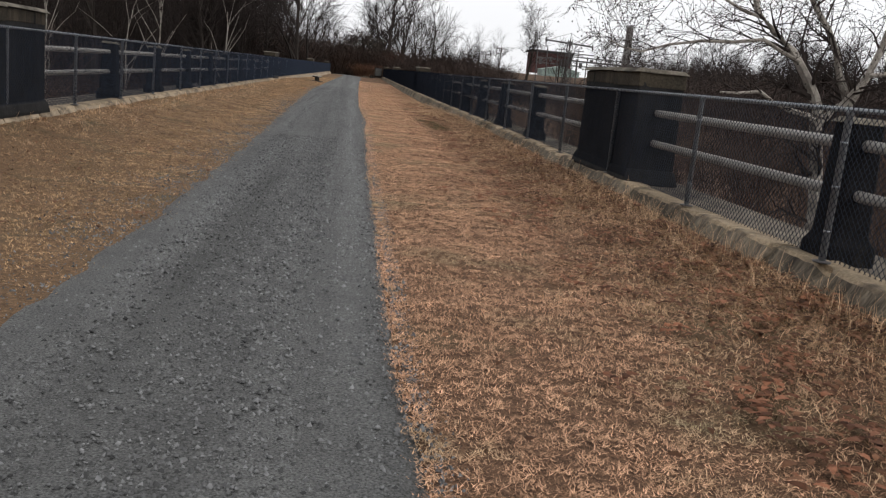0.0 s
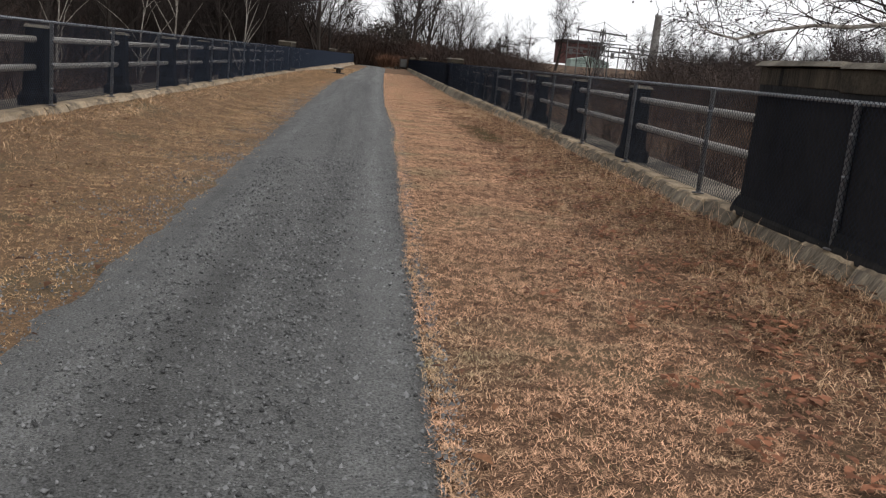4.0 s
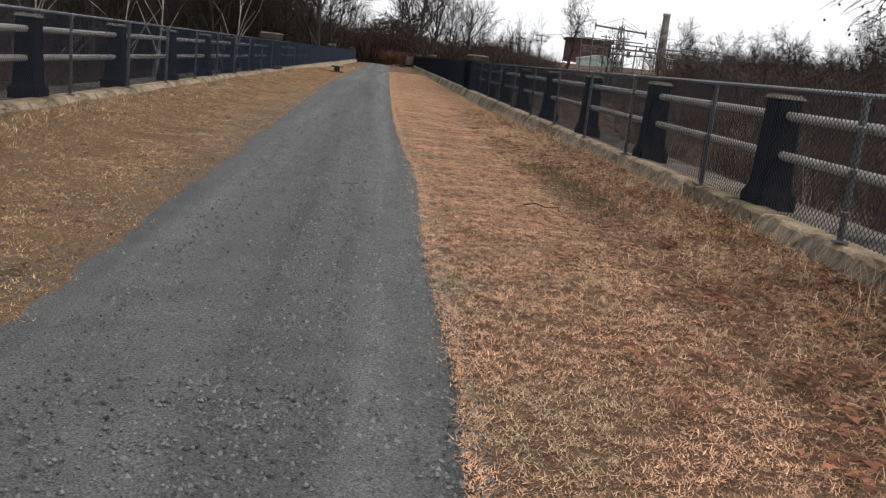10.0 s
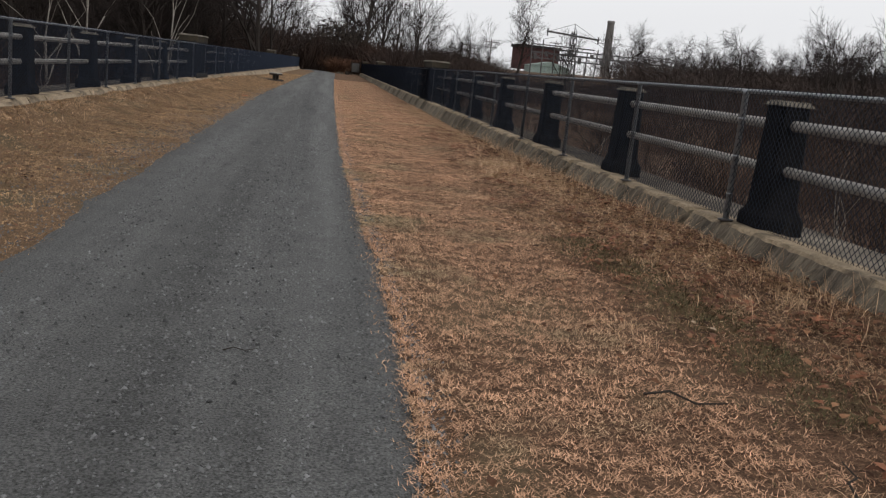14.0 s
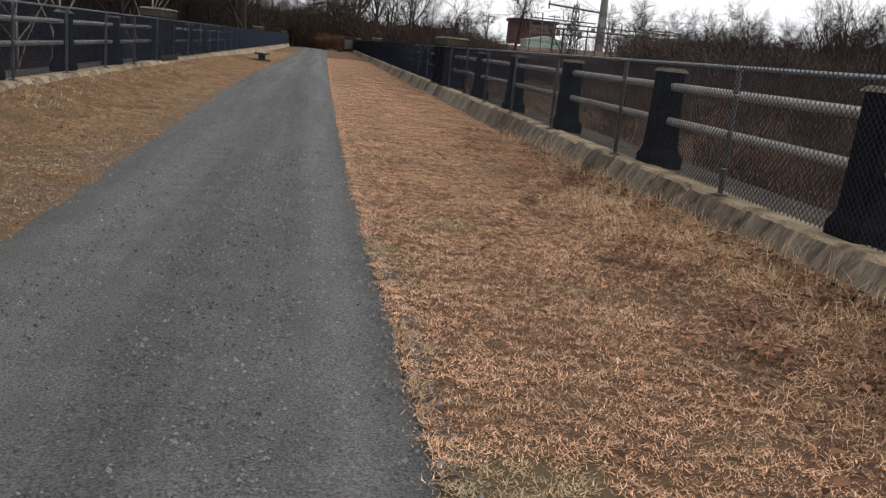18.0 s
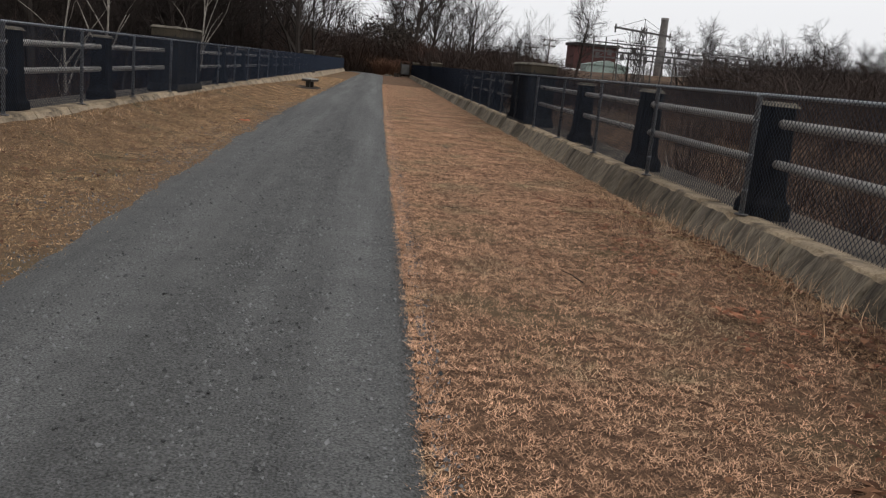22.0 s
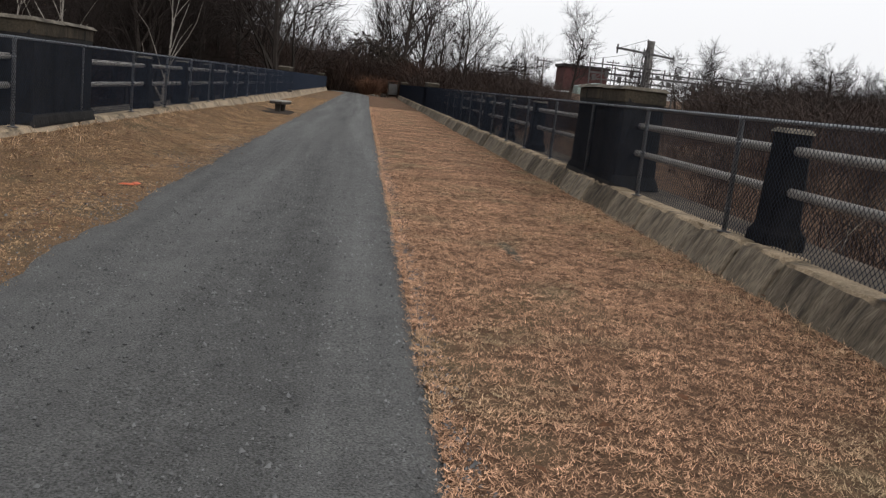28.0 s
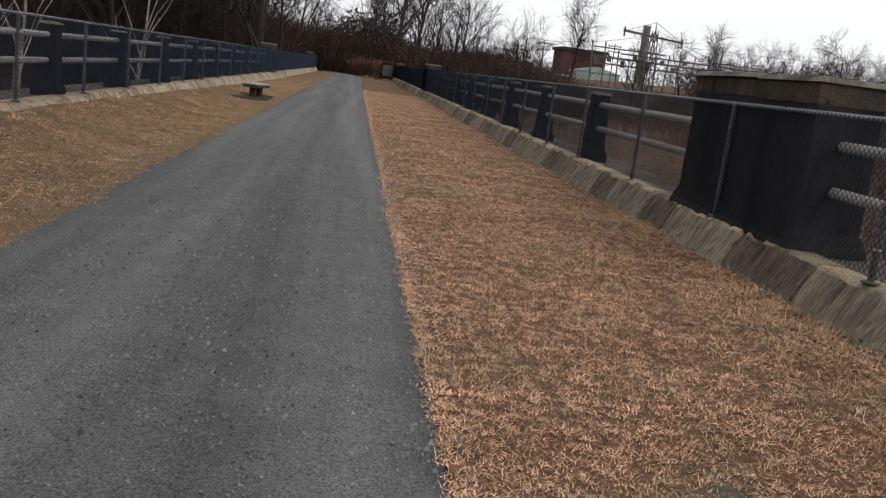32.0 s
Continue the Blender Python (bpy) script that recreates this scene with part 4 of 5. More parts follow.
def mast(x, y, z0, top, arm_z, arm):
    """A lattice mast with a long cross arm stayed from its head."""
    t = thing("lattice_mast", (x, y, z0), "steel lattice power mast with one wide stayed cross arm", "mast")
    h = top - z0
    foot, head = 1.0, 0.28
    corners = [(-1, -1), (1, -1), (1, 1), (-1, 1)]
    at = lambda c, z: ((foot + (head - foot) * z / h) * c[0], (foot + (head - foot) * z / h) * c[1], z)
    for c in corners:
        part("leg", bar(at(c, 0), at(c, h), 0.07, M_STEEL, "leg", 4), t)
    n = 9
    for k in range(n):
        za, zb = h * k / n, h * (k + 1) / n
        for i in range(4):
            c, d = corners[i], corners[(i + 1) % 4]
            part("brace", bar(at(c, za), at(d, zb), 0.04, M_STEEL, "brace", 3), t)
            part("brace", bar(at(d, za), at(c, zb), 0.04, M_STEEL, "brace", 3), t)
    a = arm_z - z0
    part("cross_arm", block("cross_arm", (arm, 0.3, 0.28), M_STEEL, 0.03, centre=(0, 0, a)), t)
    for s in (-1, 1):
        part("stay", bar((0, 0, h + 1.2), (s * arm * 0.45, 0, a + 0.1), 0.035, M_STEEL, "stay", 3), t)
        part("insulator", bar((s * arm * 0.49, 0, a + 0.5), (s * arm * 0.49, 0, a - 0.7), 0.12, M_STEEL, "insulator", 6), t)
    part("peak", bar((0, 0, h - 0.3), (0, 0, h + 1.25), 0.05, M_STEEL, "peak", 4), t)
    return t


m1 = mast(40, 170.5, -4.5, 10.6, 9.9, 15.0)
m1.rotation_euler = (0, 0, radians(40))


def utility_pole(x, y, h, arms, r=0.1):
    h *= 0.7
    t = thing("utility_pole", (x, y, land_z(x, y)), "dark wooden utility pole with cross arms", "pole", "utility poles")
    part("pole", bar((0, 0, 0), (0, 0, h), r, M_POLE, "pole", 7), t)
    for k in range(arms):
        part("cross_arm", block("cross_arm", (2.6, 0.14, 0.16), M_POLE, 0.01, centre=(0, 0, h - 0.5 - k * 1.1)), t)
        for dx in (-1.1, -0.5, 0.5, 1.1):
            part("insulator", bar((dx, 0, h - 0.45 - k * 1.1), (dx, 0, h - 0.2 - k * 1.1), 0.06, M_STEEL, "insulator", 5), t)
    return t


rp = random.Random(31)
for x, y, h, a in ((24, 196, 11, 2), (27, 200, 12, 2), (29, 204, 11, 3), (33, 208, 13, 2), (52, 230, 13, 2), (58, 236, 13, 2),
                   (55, 190, 9, 0), (60, 188, 9, 0), (66, 190, 8, 1), (118, 214, 10, 0), (124, 210, 9, 0), (135, 205, 10, 0)):
    utility_pole(x, y, h, a).rotation_euler = (0, 0, rp.uniform(-0.4, 0.4))


def substation():
    t = thing("substation_gantry", (58, 205, land_z(58, 205)), "low steel substation gantry with bus bars", "gantry")
    rg = random.Random(8)
    for i in range(16):
        x, h = -17 + i * 2.3 + rg.uniform(-0.4, 0.4), rg.uniform(6.8, 9.2)
        part("column", bar((x, rg.uniform(-2, 2), 0), (x, 0, h), 0.13, M_STEEL, "column", 5), t)
        part("switch", block("switch", (0.7, 0.5, rg.uniform(0.6, 1.3)), M_STEEL, 0.05, centre=(x + 1.0, 0, rg.uniform(5.6, 7.4))), t)
    for z, a, b, r in ((5.5, -17, 18, 0.26), (6.6, -17, 18, 0.34), (7.5, -12, 16, 0.24), (8.2, -17, -4, 0.22), (8.0, 4, 14, 0.2)):
        part("bus_bar", block("bus_bar", (b - a, 0.2, r), M_STEEL, 0.02, centre=((a + b) / 2, 0, z)), t)
    for i in range(12):
        x = -16 + i * 2.9
        part("brace", bar((x, 0, 5.5), (x + 1.4, 0, 6.6), 0.07, M_STEEL, "brace", 4), t)
        part("brace", bar((x + 1.4, 0, 6.6), (x + 2.8, 0, 5.5), 0.07, M_STEEL, "brace", 4), t)


substation()


def cable(a, b, sag, r=0.03):
    pts = []
    for k in range(17):
        f = k / 16
        p = Vector(a).lerp(Vector(b), f)
        p.z -= sag * 4 * f * (1 - f)
        pts.append(p)
    vs, fs = [], []
    tube(vs, fs, pts, [r] * 17, 3)
    tagged(part("cable", mesh_of("cable", vs, fs, M_STEEL)), "thin dark overhead cable sagging across the valley", "cable", "overhead cables")


for a, b, s in (((45.7, 175.3, 9.2), (72, 172, -1), 0.6), ((44, 174, 9.6), (80, 170, -2), 0.8), ((40, 170.5, 10.9), (76, 178, 2), 0.8), ((45.7, 175.3, 9.4), (160, 150, 19), 2.5),
                ((48, 178, 4.5), (170, 110, 3.5), 1.5), ((36, 166, 9.2), (30, 200, 9), 0.5)):
    cable(a, b, s)


def hill():
    vs, fs = [], []
    xs = spaced(-1500, 2600, 140)
    for i, x in enumerate(xs):
        h = 8 + 120 * math.exp(-((x - 1310) / 190) ** 2) + 6 * noise.noise((x * 0.008, 2, 0)) + 50 * math.exp(-((x + 700) / 500) ** 2)
        vs += [(x, 1900 - 0.2 * abs(x - 500), -10), (x, 2050 - 0.2 * abs(x - 500), h), (x, 2400 - 0.2 * abs(x - 500), -10)]
    for i in range(len(xs) - 1):
        for k in range(2):
            fs.append((i * 3 + k, i * 3 + 3 + k, i * 3 + 4 + k, i * 3 + 1 + k))
    return mesh_of("backdrop", vs, fs, M_HILL)


tagged(part("backdrop", hill()), "hazy blue-grey wooded ridge on the horizon", "hill", kind="structure")


# ---- gravel, grass and leaves underfoot ----
def pebbles(seed, n, y0, y1):
    rng = np.random.default_rng(seed)
    ys = rng.uniform(y0, y1, n)
    f = rng.uniform(0, 1, n)
    spill = rng.random(n) < 0.25
    f = np.where(spill, np.where(rng.random(n) < 0.65, -np.abs(rng.normal(0, 0.24, n)), 1 + np.abs(rng.normal(0, 0.025, n))), f)
    xa, xb = np.array([path_left(y) for y in ys]), np.array([path_right(y) for y in ys])
    xs = xa + (xb - xa) * f
    z = 0.012 + 0.03 * (1 - (2 * f.clip(0, 1) - 1) ** 2) - 0.012 * (np.exp(-((f - 0.8) / 0.09) ** 2) + np.exp(-((f - 0.3) / 0.1) ** 2))
    r = np.where((np.abs(xs - 0.05) < 0.2) & (rng.random(n) < 0.5), 0.5, 1.0) * rng.gamma(2.3, 0.0033, n).clip(0.003, 0.014) * np.where(ys > 20, 0.85, 1.0) * np.where(rng.random(n) < 0.07, 1.6, 1.0)
    chip = np.array([(1, 0, 0), (-.5, .87, 0), (-.5, -.87, 0), (0, 0, 1.1)])
    q = np.array([(0, 1, 3), (1, 2, 3), (2, 0, 3)])
    a = rng.uniform(0, 6.28, n)
    o = chip[None] * rng.uniform(0.65, 1.3, (n, 4, 1)) * r[:, None, None]
    o[:, 3, :2] = rng.uniform(-0.5, 0.5, (n, 2)) * r[:, None]
    x = o[..., 0] * np.cos(a)[:, None] - o[..., 1] * np.sin(a)[:, None]
    y = o[..., 0] * np.sin(a)[:, None] + o[..., 1] * np.cos(a)[:, None]
    co = np.stack([x + xs[:, None], y + ys[:, None], o[..., 2] + z[:, None] - 0.001], -1).reshape(-1, 3)
    fs = (np.arange(n)[:, None, None] * 4 + q[None]).reshape(-1, 3)
    return tri_mesh("gravel", co, fs, M_STONE)


tagged(part("gravel", pebbles(3, 120000, 1.0, 40)), "loose grey crushed stone on the trail", "gravel", kind="stuff")
tagged(part("gravel", pebbles(4, 66000, 40, 66)), "loose grey crushed stone on the trail", "gravel", kind="stuff")


def stones(seed, n, y0, y1, lo, hi):
    """Larger crushed pieces with six corners each, lying loose on the fines."""
    rng = np.random.default_rng(seed)
    ys, f = rng.uniform(y0, y1, n), rng.beta(1.1, 1.25, n)
    f = np.where(np.abs(f - 0.8) < 0.09, f * rng.uniform(0.2, 1, n), f)
    xs = np.array([path_left(y) + (path_right(y) - path_left(y)) * k for y, k in zip(ys, f)])
    z = 0.014 + 0.03 * (1 - (2 * f - 1) ** 2)
    r = lo + (hi - lo) * rng.random(n) ** 2.5
    base = np.array([(1, 0, 0), (-1, 0.1, 0), (0.1, 0.8, 0), (0, -0.75, 0), (0.15, 0.1, 0.62), (0, 0, -0.5)])
    q = np.array([(0, 2, 4), (2, 1, 4), (1, 3, 4), (3, 0, 4), (2, 0, 5), (1, 2, 5), (3, 1, 5), (0, 3, 5)])
    o = (base[None] + rng.normal(0, 0.16, (n, 6, 3))) * r[:, None, None]
    a = rng.uniform(0, 6.28, n)[:, None]
    co = np.stack([o[..., 0] * np.cos(a) - o[..., 1] * np.sin(a) + xs[:, None], o[..., 0] * np.sin(a) + o[..., 1] * np.cos(a) + ys[:, None], o[..., 2] + z[:, None] + 0.002], -1).reshape(-1, 3)
    return tri_mesh("gravel", co, (np.arange(n)[:, None, None] * 6 + q[None]).reshape(-1, 3), M_STONE)


tagged(part("gravel", stones(5, 9000, 1.5, 20, 0.007, 0.019)), "coarse loose stones scattered on the trail", "gravel", kind="stuff")
tagged(part("gravel", stones(6, 5000, 20, 60, 0.006, 0.015)), "coarse loose stones scattered on the trail", "gravel", kind="stuff")


def blades(seed, xs, ys, zs, lengths, lift, mat, name, width=0.0035, mown=False):
    """Bent two-part blades; lift runs from lying (0) to upright (1)."""
    rng = np.random.default_rng(seed)
    n = len(xs)
    a = rng.uniform(0, 2 * math.pi, n)
    d = np.c_[np.cos(a), np.sin(a)]
    up = np.clip(rng.normal(lift, 0.22, n), 0.02, 1)
    L = lengths
    foot = np.c_[xs, ys, zs - 0.004]
    mid = foot + np.c_[d * (L * 0.5 * (1 - up * 0.8))[:, None], L * 0.5 * up + 0.006]
    tip = mid + np.c_[d * (L * 0.55 * (1 - up * 0.5))[:, None], L * 0.5 * (up - 0.25)]
    tip[:, 2] = np.maximum(tip[:, 2], zs + 0.004)
    s = np.c_[-d[:, 1], d[:, 0], np.zeros(n)] * (width * rng.uniform(0.6, 1.5, n))[:, None]
    if mown:
        tip = foot + np.c_[d * (L * np.sqrt(1 - up * up))[:, None], L * up * 0.7 + 0.006]
        co = np.stack([foot - s, foot + s, tip], 1).reshape(-1, 3)
        return tri_mesh(name, co, np.arange(n * 3).reshape(-1, 3), mat)
    co = np.stack([foot, mid + s, mid - s, tip], 1).reshape(-1, 3)
    q = np.array([(0, 1, 2), (2, 1, 3)])
    fs = (np.arange(n)[:, None, None] * 4 + q[None]).reshape(-1, 3)
    return tri_mesh(name, co, fs, mat)


def verge_points(seed, n, y0, y1, side, bias=1.0):
    r = random.Random(seed)
    out = []
    for _ in range(n):
        y = y0 + (y1 - y0) * r.random() ** bias
        if side > 0 and 57 < y < 66:
            share = (y - 57) / 9
            if y0 == 34 and r.random() < share:
                y = r.uniform(34, 57)
            elif y0 == 57 and r.random() > share:
                y = r.uniform(66, y1)
        a, b = (path_right(y) - 0.05, KERB_R + drift(y) - 0.1) if side > 0 else (KERB_L + drift(y) + 0.1, path_left(y) + 0.1)
        x = r.uniform(a, b) if r.random() > 0.04 else (a + r.uniform(-0.01, 0.1) if side > 0 else b - r.uniform(0, 0.4))
        if side < 0 and x > b - 0.6 and r.random() < (x - b + 0.6) / 0.6:
            x -= r.uniform(0.3, 1.6)
        if side < 0 and ((x + 3.55) / 1.0) ** 2 + ((y - 80.6) / 1.9) ** 2 < 1:
            y += r.choice((-4, 4))
        if side > 0 and y < 43 and x > 2.2 + 0.4 * noise.noise((x, y * 0.6, 8)) and r.random() < 0.28:
            x, y = r.uniform(a, 2.2), r.uniform(y0, y1)
        for _ in range(3):
            mat_up = noise.noise((x * 9, y * 11, 2)) + 0.6 * noise.noise((x * 21, y * 24, 5)) + 0.3 * noise.noise((x * 1.4, y * 1.4, 9))
            if mat_up > -0.22 or r.random() < 0.2:
                break
            x, y = min(b, max(a, x + r.uniform(-0.1, 0.1))), y + r.uniform(-0.1, 0.1)
        out.append((x, y, verge_z(x, y) + 0.022 * max(0, mat_up + 0.2)))
    return np.array(out)


rng = np.random.default_rng(12)
SWARDS = ((1, 170000, 2.5, 34, 1), (2, 160000, 34, 66, 1), (3, 50000, 6, 40, -1), (4, 54000, 40, 75, -1), (6, 52000, 57, 104, 1), (7, 20000, 75, 110, -1))
for seed, n, y0, y1, side in SWARDS:
    p = np.repeat(verge_points(seed, n, y0, y1, side, 1.4 if y0 == 57 else 1.0), 3, axis=0)
    p[:, :2] += rng.normal(0, 0.02, (3 * n, 2))
    near = y0 < 50 and side > 0
    far = y0 > 50
    sward = blades(seed + 50, p[:, 0], p[:, 1], p[:, 2], rng.uniform(0.016, 0.046, 3 * n) * (1.4 if far else 1), 0.24,
                   M_BLADE if side > 0 else M_BLADE_W, "grass", 0.0036 if far else (0.0021 if near else 0.003), mown=True)
    tagged(part("grass", sward), "short dry straw-coloured mown grass", "grass", kind="stuff")


def tufts(seed, clumps, per, length, mat, name, lift=0.75, spread=0.07, width=0.003):
    r = np.random.default_rng(seed)
    c = np.repeat(np.array(clumps), per, axis=0)
    n = len(c)
    xy = c[:, :2] + r.normal(0, spread, (n, 2))
    return blades(seed + 1, xy[:, 0], xy[:, 1], c[:, 2], r.uniform(0.4, 1.2, n) * length, lift, mat, name, width)


def kerb_foot(seed, n, y0, y1, side, reach):
    r = random.Random(seed)
    out = []
    while len(out) < n:
        y = r.uniform(y0, y1)
        x = (KERB_R - 0.16 - abs(r.gauss(0, reach))) if side > 0 else (KERB_L + 0.16 + abs(r.gauss(0, reach)))
        dense = 0.5 + 0.8 * noise.noise((x * 0.6, y * 0.35, 7))
        if r.random() < dense:
            out.append((x, y, verge_z(x, y)))
    return out


tagged(part("tall_grass", tufts(21, kerb_foot(5, 2600, 2, 38, 1, 0.65), 34, 0.15, M_TALL, "tall_grass", 0.36, 0.08, 0.0017)), "unmown dry grass tufts along the kerb", "grass", kind="stuff")
tagged(part("tall_grass", tufts(22, kerb_foot(6, 500, 38, 62, 1, 0.45), 26, 0.16, M_TALL, "tall_grass", 0.36, 0.08, 0.0017)), "unmown dry grass tufts along the kerb", "grass", kind="stuff")
tagged(part("tall_grass", tufts(23, kerb_foot(7, 500, 8, 70, -1, 0.35), 20, 0.17, M_TALL, "tall_grass", 0.4)), "unmown dry grass tufts along the kerb", "grass", kind="stuff")


def leaf_litter(seed, pts, size, mat, name):
    r = np.random.default_rng(seed)
    c = np.array(pts)
    n = len(c)
    a = r.uniform(0, 6.28, n)
    s = r.uniform(0.6, 1.3, n) * size
    base = np.array([(-1, 0, 0), (-.3, .45, .35), (-.3, -.45, .35), (.45, .38, .3), (.45, -.38, .3), (1, 0, .15)])
    q = np.array([(0, 2, 1), (1, 2, 4), (1, 4, 3), (3, 4, 5)])
    b = base[None] * s[:, None, None] * r.uniform(0.7, 1.3, (n, 6, 1))
    x = b[..., 0] * np.cos(a)[:, None] - b[..., 1] * np.sin(a)[:, None]
    y = b[..., 0] * np.sin(a)[:, None] + b[..., 1] * np.cos(a)[:, None]
    co = np.stack([x + c[:, :1], y + c[:, 1:2], b[..., 2] + c[:, 2:3] + 0.012 + r.uniform(0, .04, (n, 1))], -1).reshape(-1, 3)
    return tri_mesh(name, co, (np.arange(n)[:, None, None] * 6 + q[None]).reshape(-1, 3), mat)


blown = [(x, y, z) for x, y, z in kerb_foot(8, 2200, 1, 40, 1, 0.9)] + kerb_foot(9, 350, 40, 64, 1, 0.8) + kerb_foot(10, 500, 8, 70, -1, 0.8)
tagged(part("dead_leaves", leaf_litter(3, blown, 0.035, M_LEAF, "dead_leaves")), "curled brown dead leaves drifted towards the kerb", "leaves", kind="stuff")
loose = [tuple(p) for p in verge_points(15, 260, 1, 64, 1)] + [tuple(p) for p in verge_points(16, 2600, 8, 78, -1)]
tagged(part("dead_leaves", leaf_litter(4, loose, 0.042, M_LEAF, "dead_leaves")), "scattered brown dead leaves on the grass", "leaves", kind="stuff")

tangle = [(x, y, z + 0.02) for x, y, z in kerb_foot(61, 4200, 2, 34, 1, 0.8)]
tagged(part("dead_leaves", leaf_litter(62, tangle, 0.04, M_LEAF, "dead_leaves")), "dark leaf litter matted under the dry grass by the kerb", "leaves", kind="stuff")
green = [(x, y, verge_z(x, y)) for x, y in scatter(63, 420, (0.8, 3.2, 4, 60), lambda x, y: noise.noise((x * 0.5, y * 0.3, 21)) > 0.22)]
tagged(part("weeds", tufts(64, green, 18, 0.075, M_GREEN, "weeds", 0.35, 0.1, 0.002)), "thin green winter grass among the dry blades", "weeds", kind="stuff")
drift_line = [(min(KERB_R - 0.2, KERB_R - 0.26 - abs(r9.gauss(0, 0.16))), r9.uniform(2, 44)) for _ in range(1900)]
drift_line = [(x, y, verge_z(x, y) + 0.02) for x, y in drift_line if noise.noise((1, y * 0.7, 4)) > -0.25]
tagged(part("dead_leaves", leaf_litter(67, drift_line, 0.048, M_LEAF, "dead_leaves")), "drift of dark brown leaves along the foot of the kerb", "leaves", kind="stuff")
stems = [(KERB_R - 0.2 - abs(r9.gauss(0, 0.25)), r9.uniform(2, 46)) for _ in range(900)] + [(KERB_L + 0.2 + abs(r9.gauss(0, 0.1)), r9.uniform(8, 40)) for _ in range(60)]
stems = [(x, y, verge_z(x, y)) for x, y in stems]
tagged(part("tall_grass", tufts(68, stems, 6, 0.34, M_TALL, "tall_grass", 0.72, 0.07, 0.0015)), "upright dry stalks standing along the kerb", "grass", kind="stuff")
weeds = [(r9.gauss(2.75, 0.25), r9.uniform(25.8, 30.6), 0.07) for _ in range(300)] + [(r9.gauss(3.2, 0.2), r9.uniform(8, 20), 0.12) for _ in range(40)]
tagged(part("weeds", tufts(31, weeds, 34, 0.085, M_GREEN, "weeds", 0.35, 0.08, 0.0024)), "low olive green winter weeds in the dry grass", "weeds", kind="stuff")
bushy = [(r9.gauss(2.9, 0.25), r9.uniform(35.8, 38.2), 0.03) for _ in range(60)] + [(r9.gauss(3.2, 0.25), r9.uniform(24, 31), 0.1) for _ in range(35)]
tagged(part("tall_grass", tufts(33, bushy, 40, 0.24, M_TALL, "tall_grass", 0.4, 0.09, 0.0018)), "matted dry grass clumps by the kerb", "grass", kind="stuff")
heaps = [(2.25 + r9.gauss(0, .1), 37.55 + r9.gauss(0, .12), 0.03) for _ in range(40)] + [(3.1 + r9.gauss(0, .2), 31.9 + r9.gauss(0, .5), 0.05) for _ in range(90)] + \
    [(3.3 + r9.gauss(0, .15), y + r9.gauss(0, .5), 0.1) for y in (9, 12, 15, 18, 22, 26, 39.5) for _ in range(60)]
tagged(part("dead_leaves", leaf_litter(6, heaps, 0.05, M_LEAF, "dead_leaves")), "small heaps of dark brown dead leaves", "leaves", kind="stuff")
big = [(min(3.6, r9.gauss(2.9, 0.35)), r9.uniform(22, 32), 0.09) for _ in range(90)] + [(min(3.6, r9.gauss(3.0, 0.4)), r9.uniform(3, 44), 0.09) for _ in range(200)]
M_LEAF_OAK = material("oak_leaf", (0.23, 0.12, 0.065), (0.13, 0.066, 0.038), 3, 0.8, 40, 0.2, 0.0, island=0.5)
tagged(part("dead_leaves", leaf_litter(66, big, 0.045, M_LEAF_OAK, "dead_leaves")), "large curled russet leaves lying on the dry grass", "leaves", kind="stuff")
for x, y in ((1.22, 15.06), (1.30, 15.10), (2.5, 27.6), (2.58, 27.5)):
    leaf = tagged(part("leaf", leaf_litter(int(y * 10), [(0, 0, 0)], 0.05, M_LEAF_PALE, "leaf"), m=pose(x, y, 0.055)), "single pale dry leaf lying on the grass", "leaf", "pale leaves")
twig_v, twig_f = [], []
tube(twig_v, twig_f, [(0, 0, 0), (0.05, 0.02, 0.012), (0.11, 0.0, 0.004), (0.17, 0.03, 0.01)], [0.0028, 0.0028, 0.0022, 0.0015], 5)
TWIG = mesh_of("twig", twig_v, twig_f, M_DARKWOOD)
for x, y, a, k in ((-0.42, 26.6, 0, 1), (1.7, 26.3, -30, 2.4), (2.2, 25.2, 60, 2), (0.9, 44.5, 20, 1.5), (1.8, 41.2, 100, 2)):
    t = tagged(part("twig", TWIG, m=pose(x, y, 0.045, 0, 0, a)), "thin dark fallen twig on the ground", "twig", "fallen twigs")
    t.scale = (k, k, k)


def patch(name, points, x, y, z, mat, label, seed):
    """A low uneven patch lying on the ground."""
    r = random.Random(seed)
    n = 26
    vs = [(0, 0, 0.006)]
    for ring in (0.55, 1.0):
        for i in range(n):
            a = 2 * math.pi * i / n
            k = ring * (1 + 0.25 * noise.noise((math.cos(a) * 1.7 + seed, math.sin(a) * 1.7, ring)))
            vs.append((points[0] * k * math.cos(a), points[1] * k * math.sin(a), 0.005 if ring < 1 else -0.01))
    fs = [(0, 1 + i, 1 + (i + 1) % n) for i in range(n)] + [(1 + i, 1 + n + i, 1 + n + (i + 1) % n, 1 + (i + 1) % n) for i in range(n)]
    tagged(part(name, mesh_of(name, vs, fs, mat), m=pose(x, y, z)), label, "ground", kind="structure")


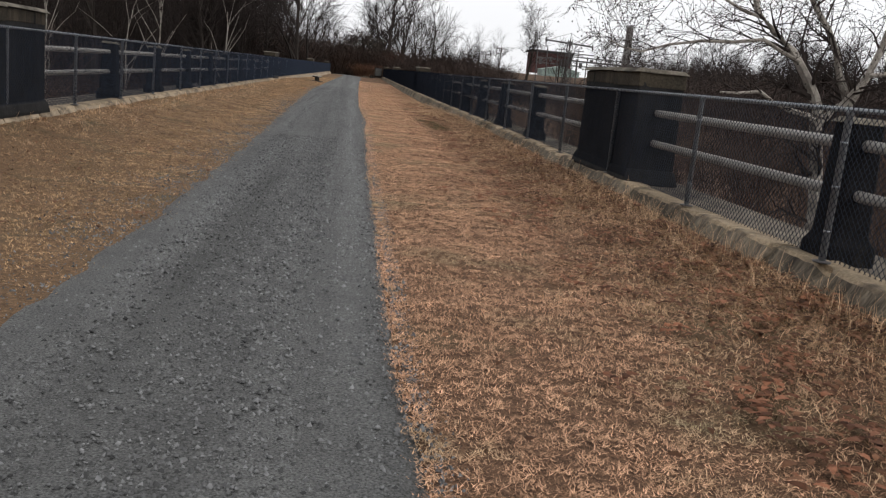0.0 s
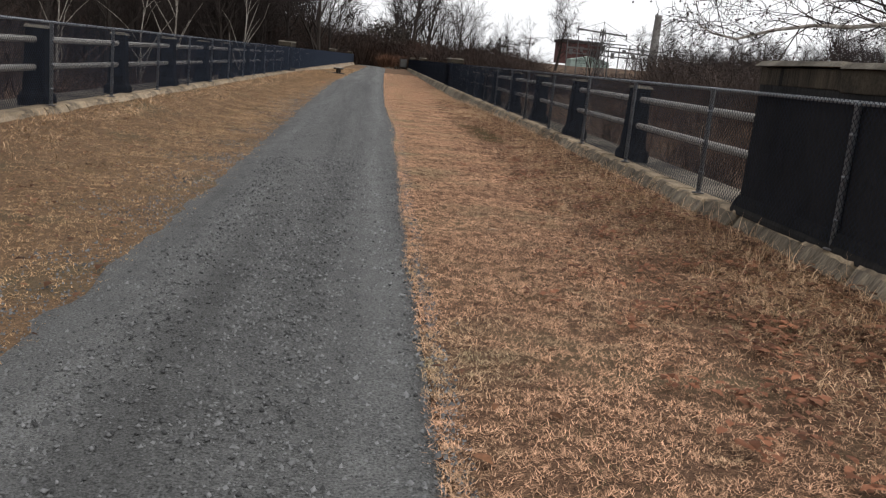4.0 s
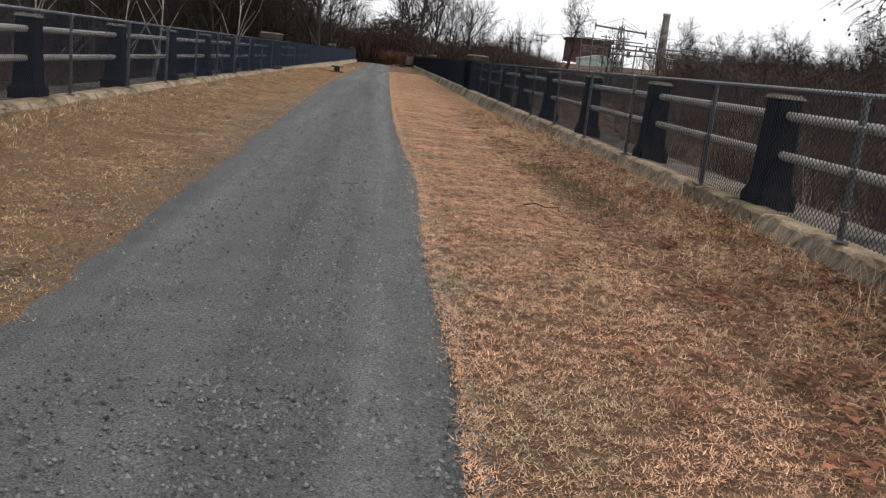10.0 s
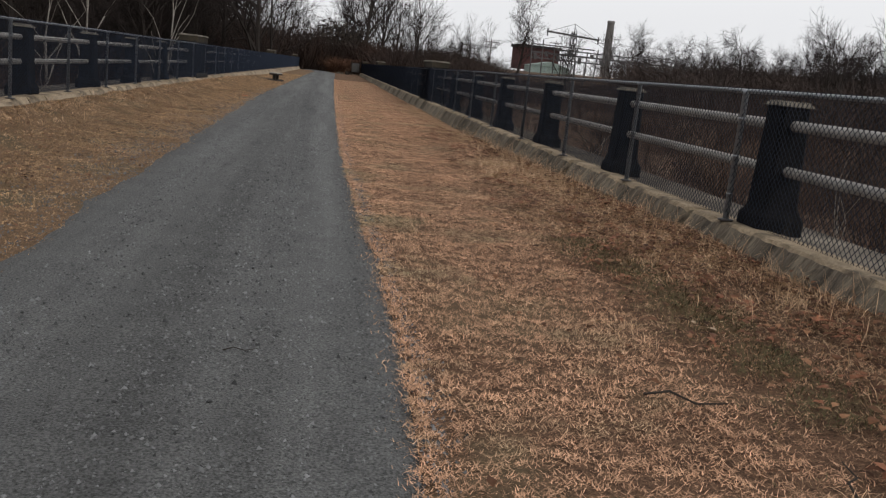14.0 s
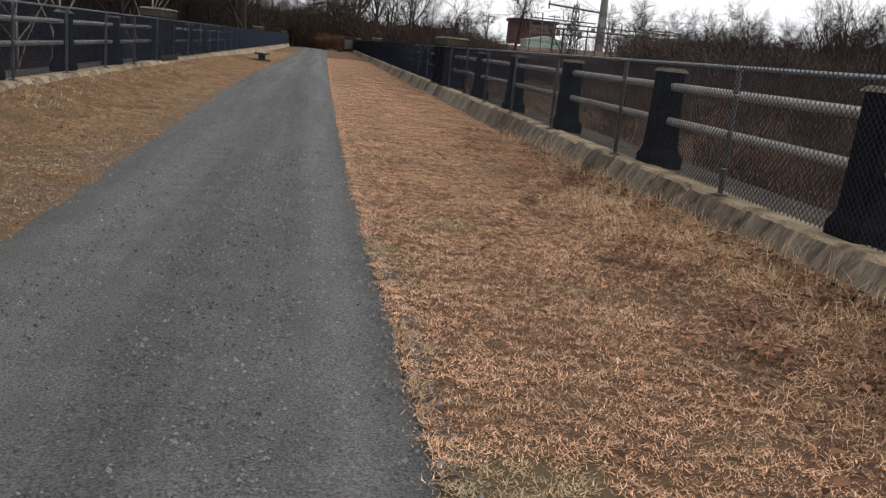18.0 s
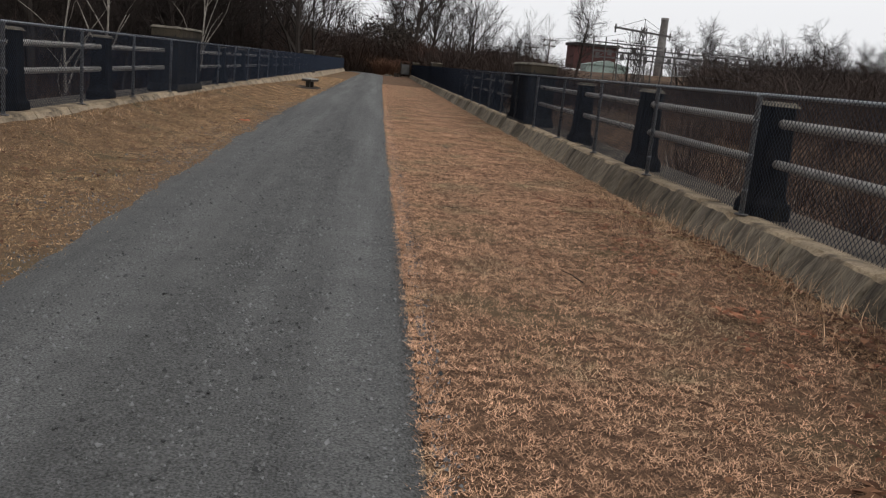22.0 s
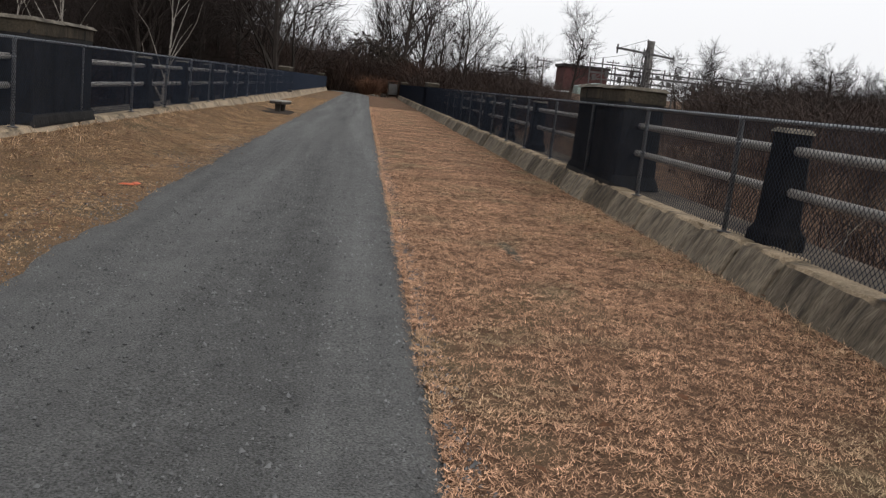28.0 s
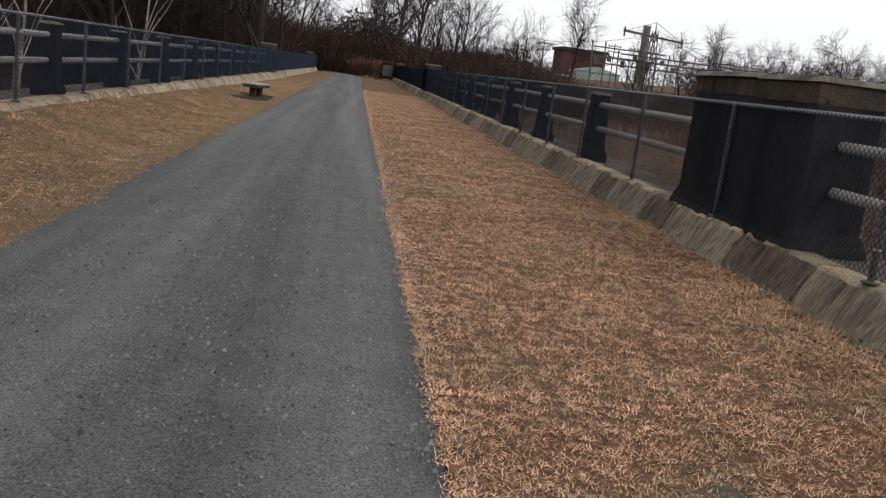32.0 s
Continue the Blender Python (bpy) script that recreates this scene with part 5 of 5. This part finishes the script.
M_BARE = material("bare_grey_soil", (0.095, 0.082, 0.062), (0.055, 0.047, 0.036), 5, 1.0, 40, 0.35, 0.6, 40)
M_PAINT = material("orange_marking_paint", (0.55, 0.13, 0.05), (0.4, 0.1, 0.05), 8, 0.8, 30, 0.3, 0.0, spec=0.35)
patch("bare_patch", (0.09, 0.9), 1.62, 53.0, 0.009, M_BARE, "narrow strip of bare grey soil in the grass", 3)
patch("bare_patch", (0.12, 0.3), 0.95, 52.1, 0.006, M_BARE, "narrow strip of bare grey soil in the grass", 5)
patch("paint_mark", (0.11, 0.05), -2.85, 55.13, 0.04, M_PAINT, "small orange paint mark sprayed on the verge", 4)
patch("paint_mark", (0.06, 0.1), -2.78, 55.27, 0.04, M_PAINT, "small orange paint mark sprayed on the verge", 6)

ROCK = block("rock", (0.5, 0.42, 0.3), M_CAP, 0.08, (0.7, 0.7), (0, 0, 0.1), 0.05, 2, 6)
for x, y, k in ((1.75, 150.6, 1), (2.2, 151.6, 0.7), (1.5, 152.3, 0.6)):
    t = tagged(part("rock", ROCK, m=pose(x, y, 0.0, 0, 0, y * 40)), "pale boulder at the end of the verge", "rock", "pale boulders")
    t.scale = (k, k, k)

STUMP = block("rock", (0.34, 0.3, 0.5), M_DARKWOOD, 0.05, (0.8, 0.8), (0, 0, 0.2), 0.03, 2, 3)
for x, y, k in ((2.75, 150.4, 1.0), (3.1, 150.7, 0.8)):
    t = tagged(part("stump", STUMP, m=pose(x, y, 0.0, 0, 0, y * 31)), "short dark timber stump at the end of the verge", "stump", "dark stumps")
    t.scale = (k, k, k)


def notice_board(x, y):
    """A grey panel between two timber posts under a long rust-brown beam."""
    b = thing("notice_board", (x, y, 0.0), "weathered grey notice board under a rust-brown timber beam", "notice board")
    for dx in (-0.55, 0.55):
        part("post", block("post", (0.12, 0.12, 1.95), M_DARKWOOD, 0.01, centre=(dx, 0, 0.975)), b, "dark timber post")
    part("panel", block("panel", (0.96, 0.05, 1.25), M_PANEL, 0.008, centre=(0, 0, 1.05)), b, "dull grey panel")
    part("beam", block("beam", (2.1, 0.14, 0.12), M_BEAM, 0.015, centre=(-0.45, 0, 2.01)), b, "rust-brown timber beam")


M_PANEL = material("dull_panel", (0.09, 0.088, 0.085), (0.06, 0.058, 0.055), 2, 0.7, 20, 0.2, 0.1)
M_BEAM = material("rusty_beam", (0.10, 0.052, 0.036), (0.06, 0.034, 0.026), 3, 0.85, 25, 0.25, 0.3)
notice_board(4.0, 151.5)
litter = [(r9.gauss(2.7, 0.55), r9.uniform(1.5, 25)) for _ in range(230)] + [(r9.gauss(3.0, 0.4), r9.uniform(25, 46)) for _ in range(110)]
litter = [(min(3.65, max(1.1, x + r9.gauss(0, 0.07))), y + r9.gauss(0, 0.09)) for x, y in litter for _ in range(r9.randrange(4, 18))]
litter = [(x, y, verge_z(x, y) + 0.03) for x, y in litter]
tagged(part("dead_leaves", leaf_litter(91, litter, 0.042, M_LEAF_RUSSET, "dead_leaves")), "russet leaves gathered in small clusters on the grass", "leaves", kind="stuff")
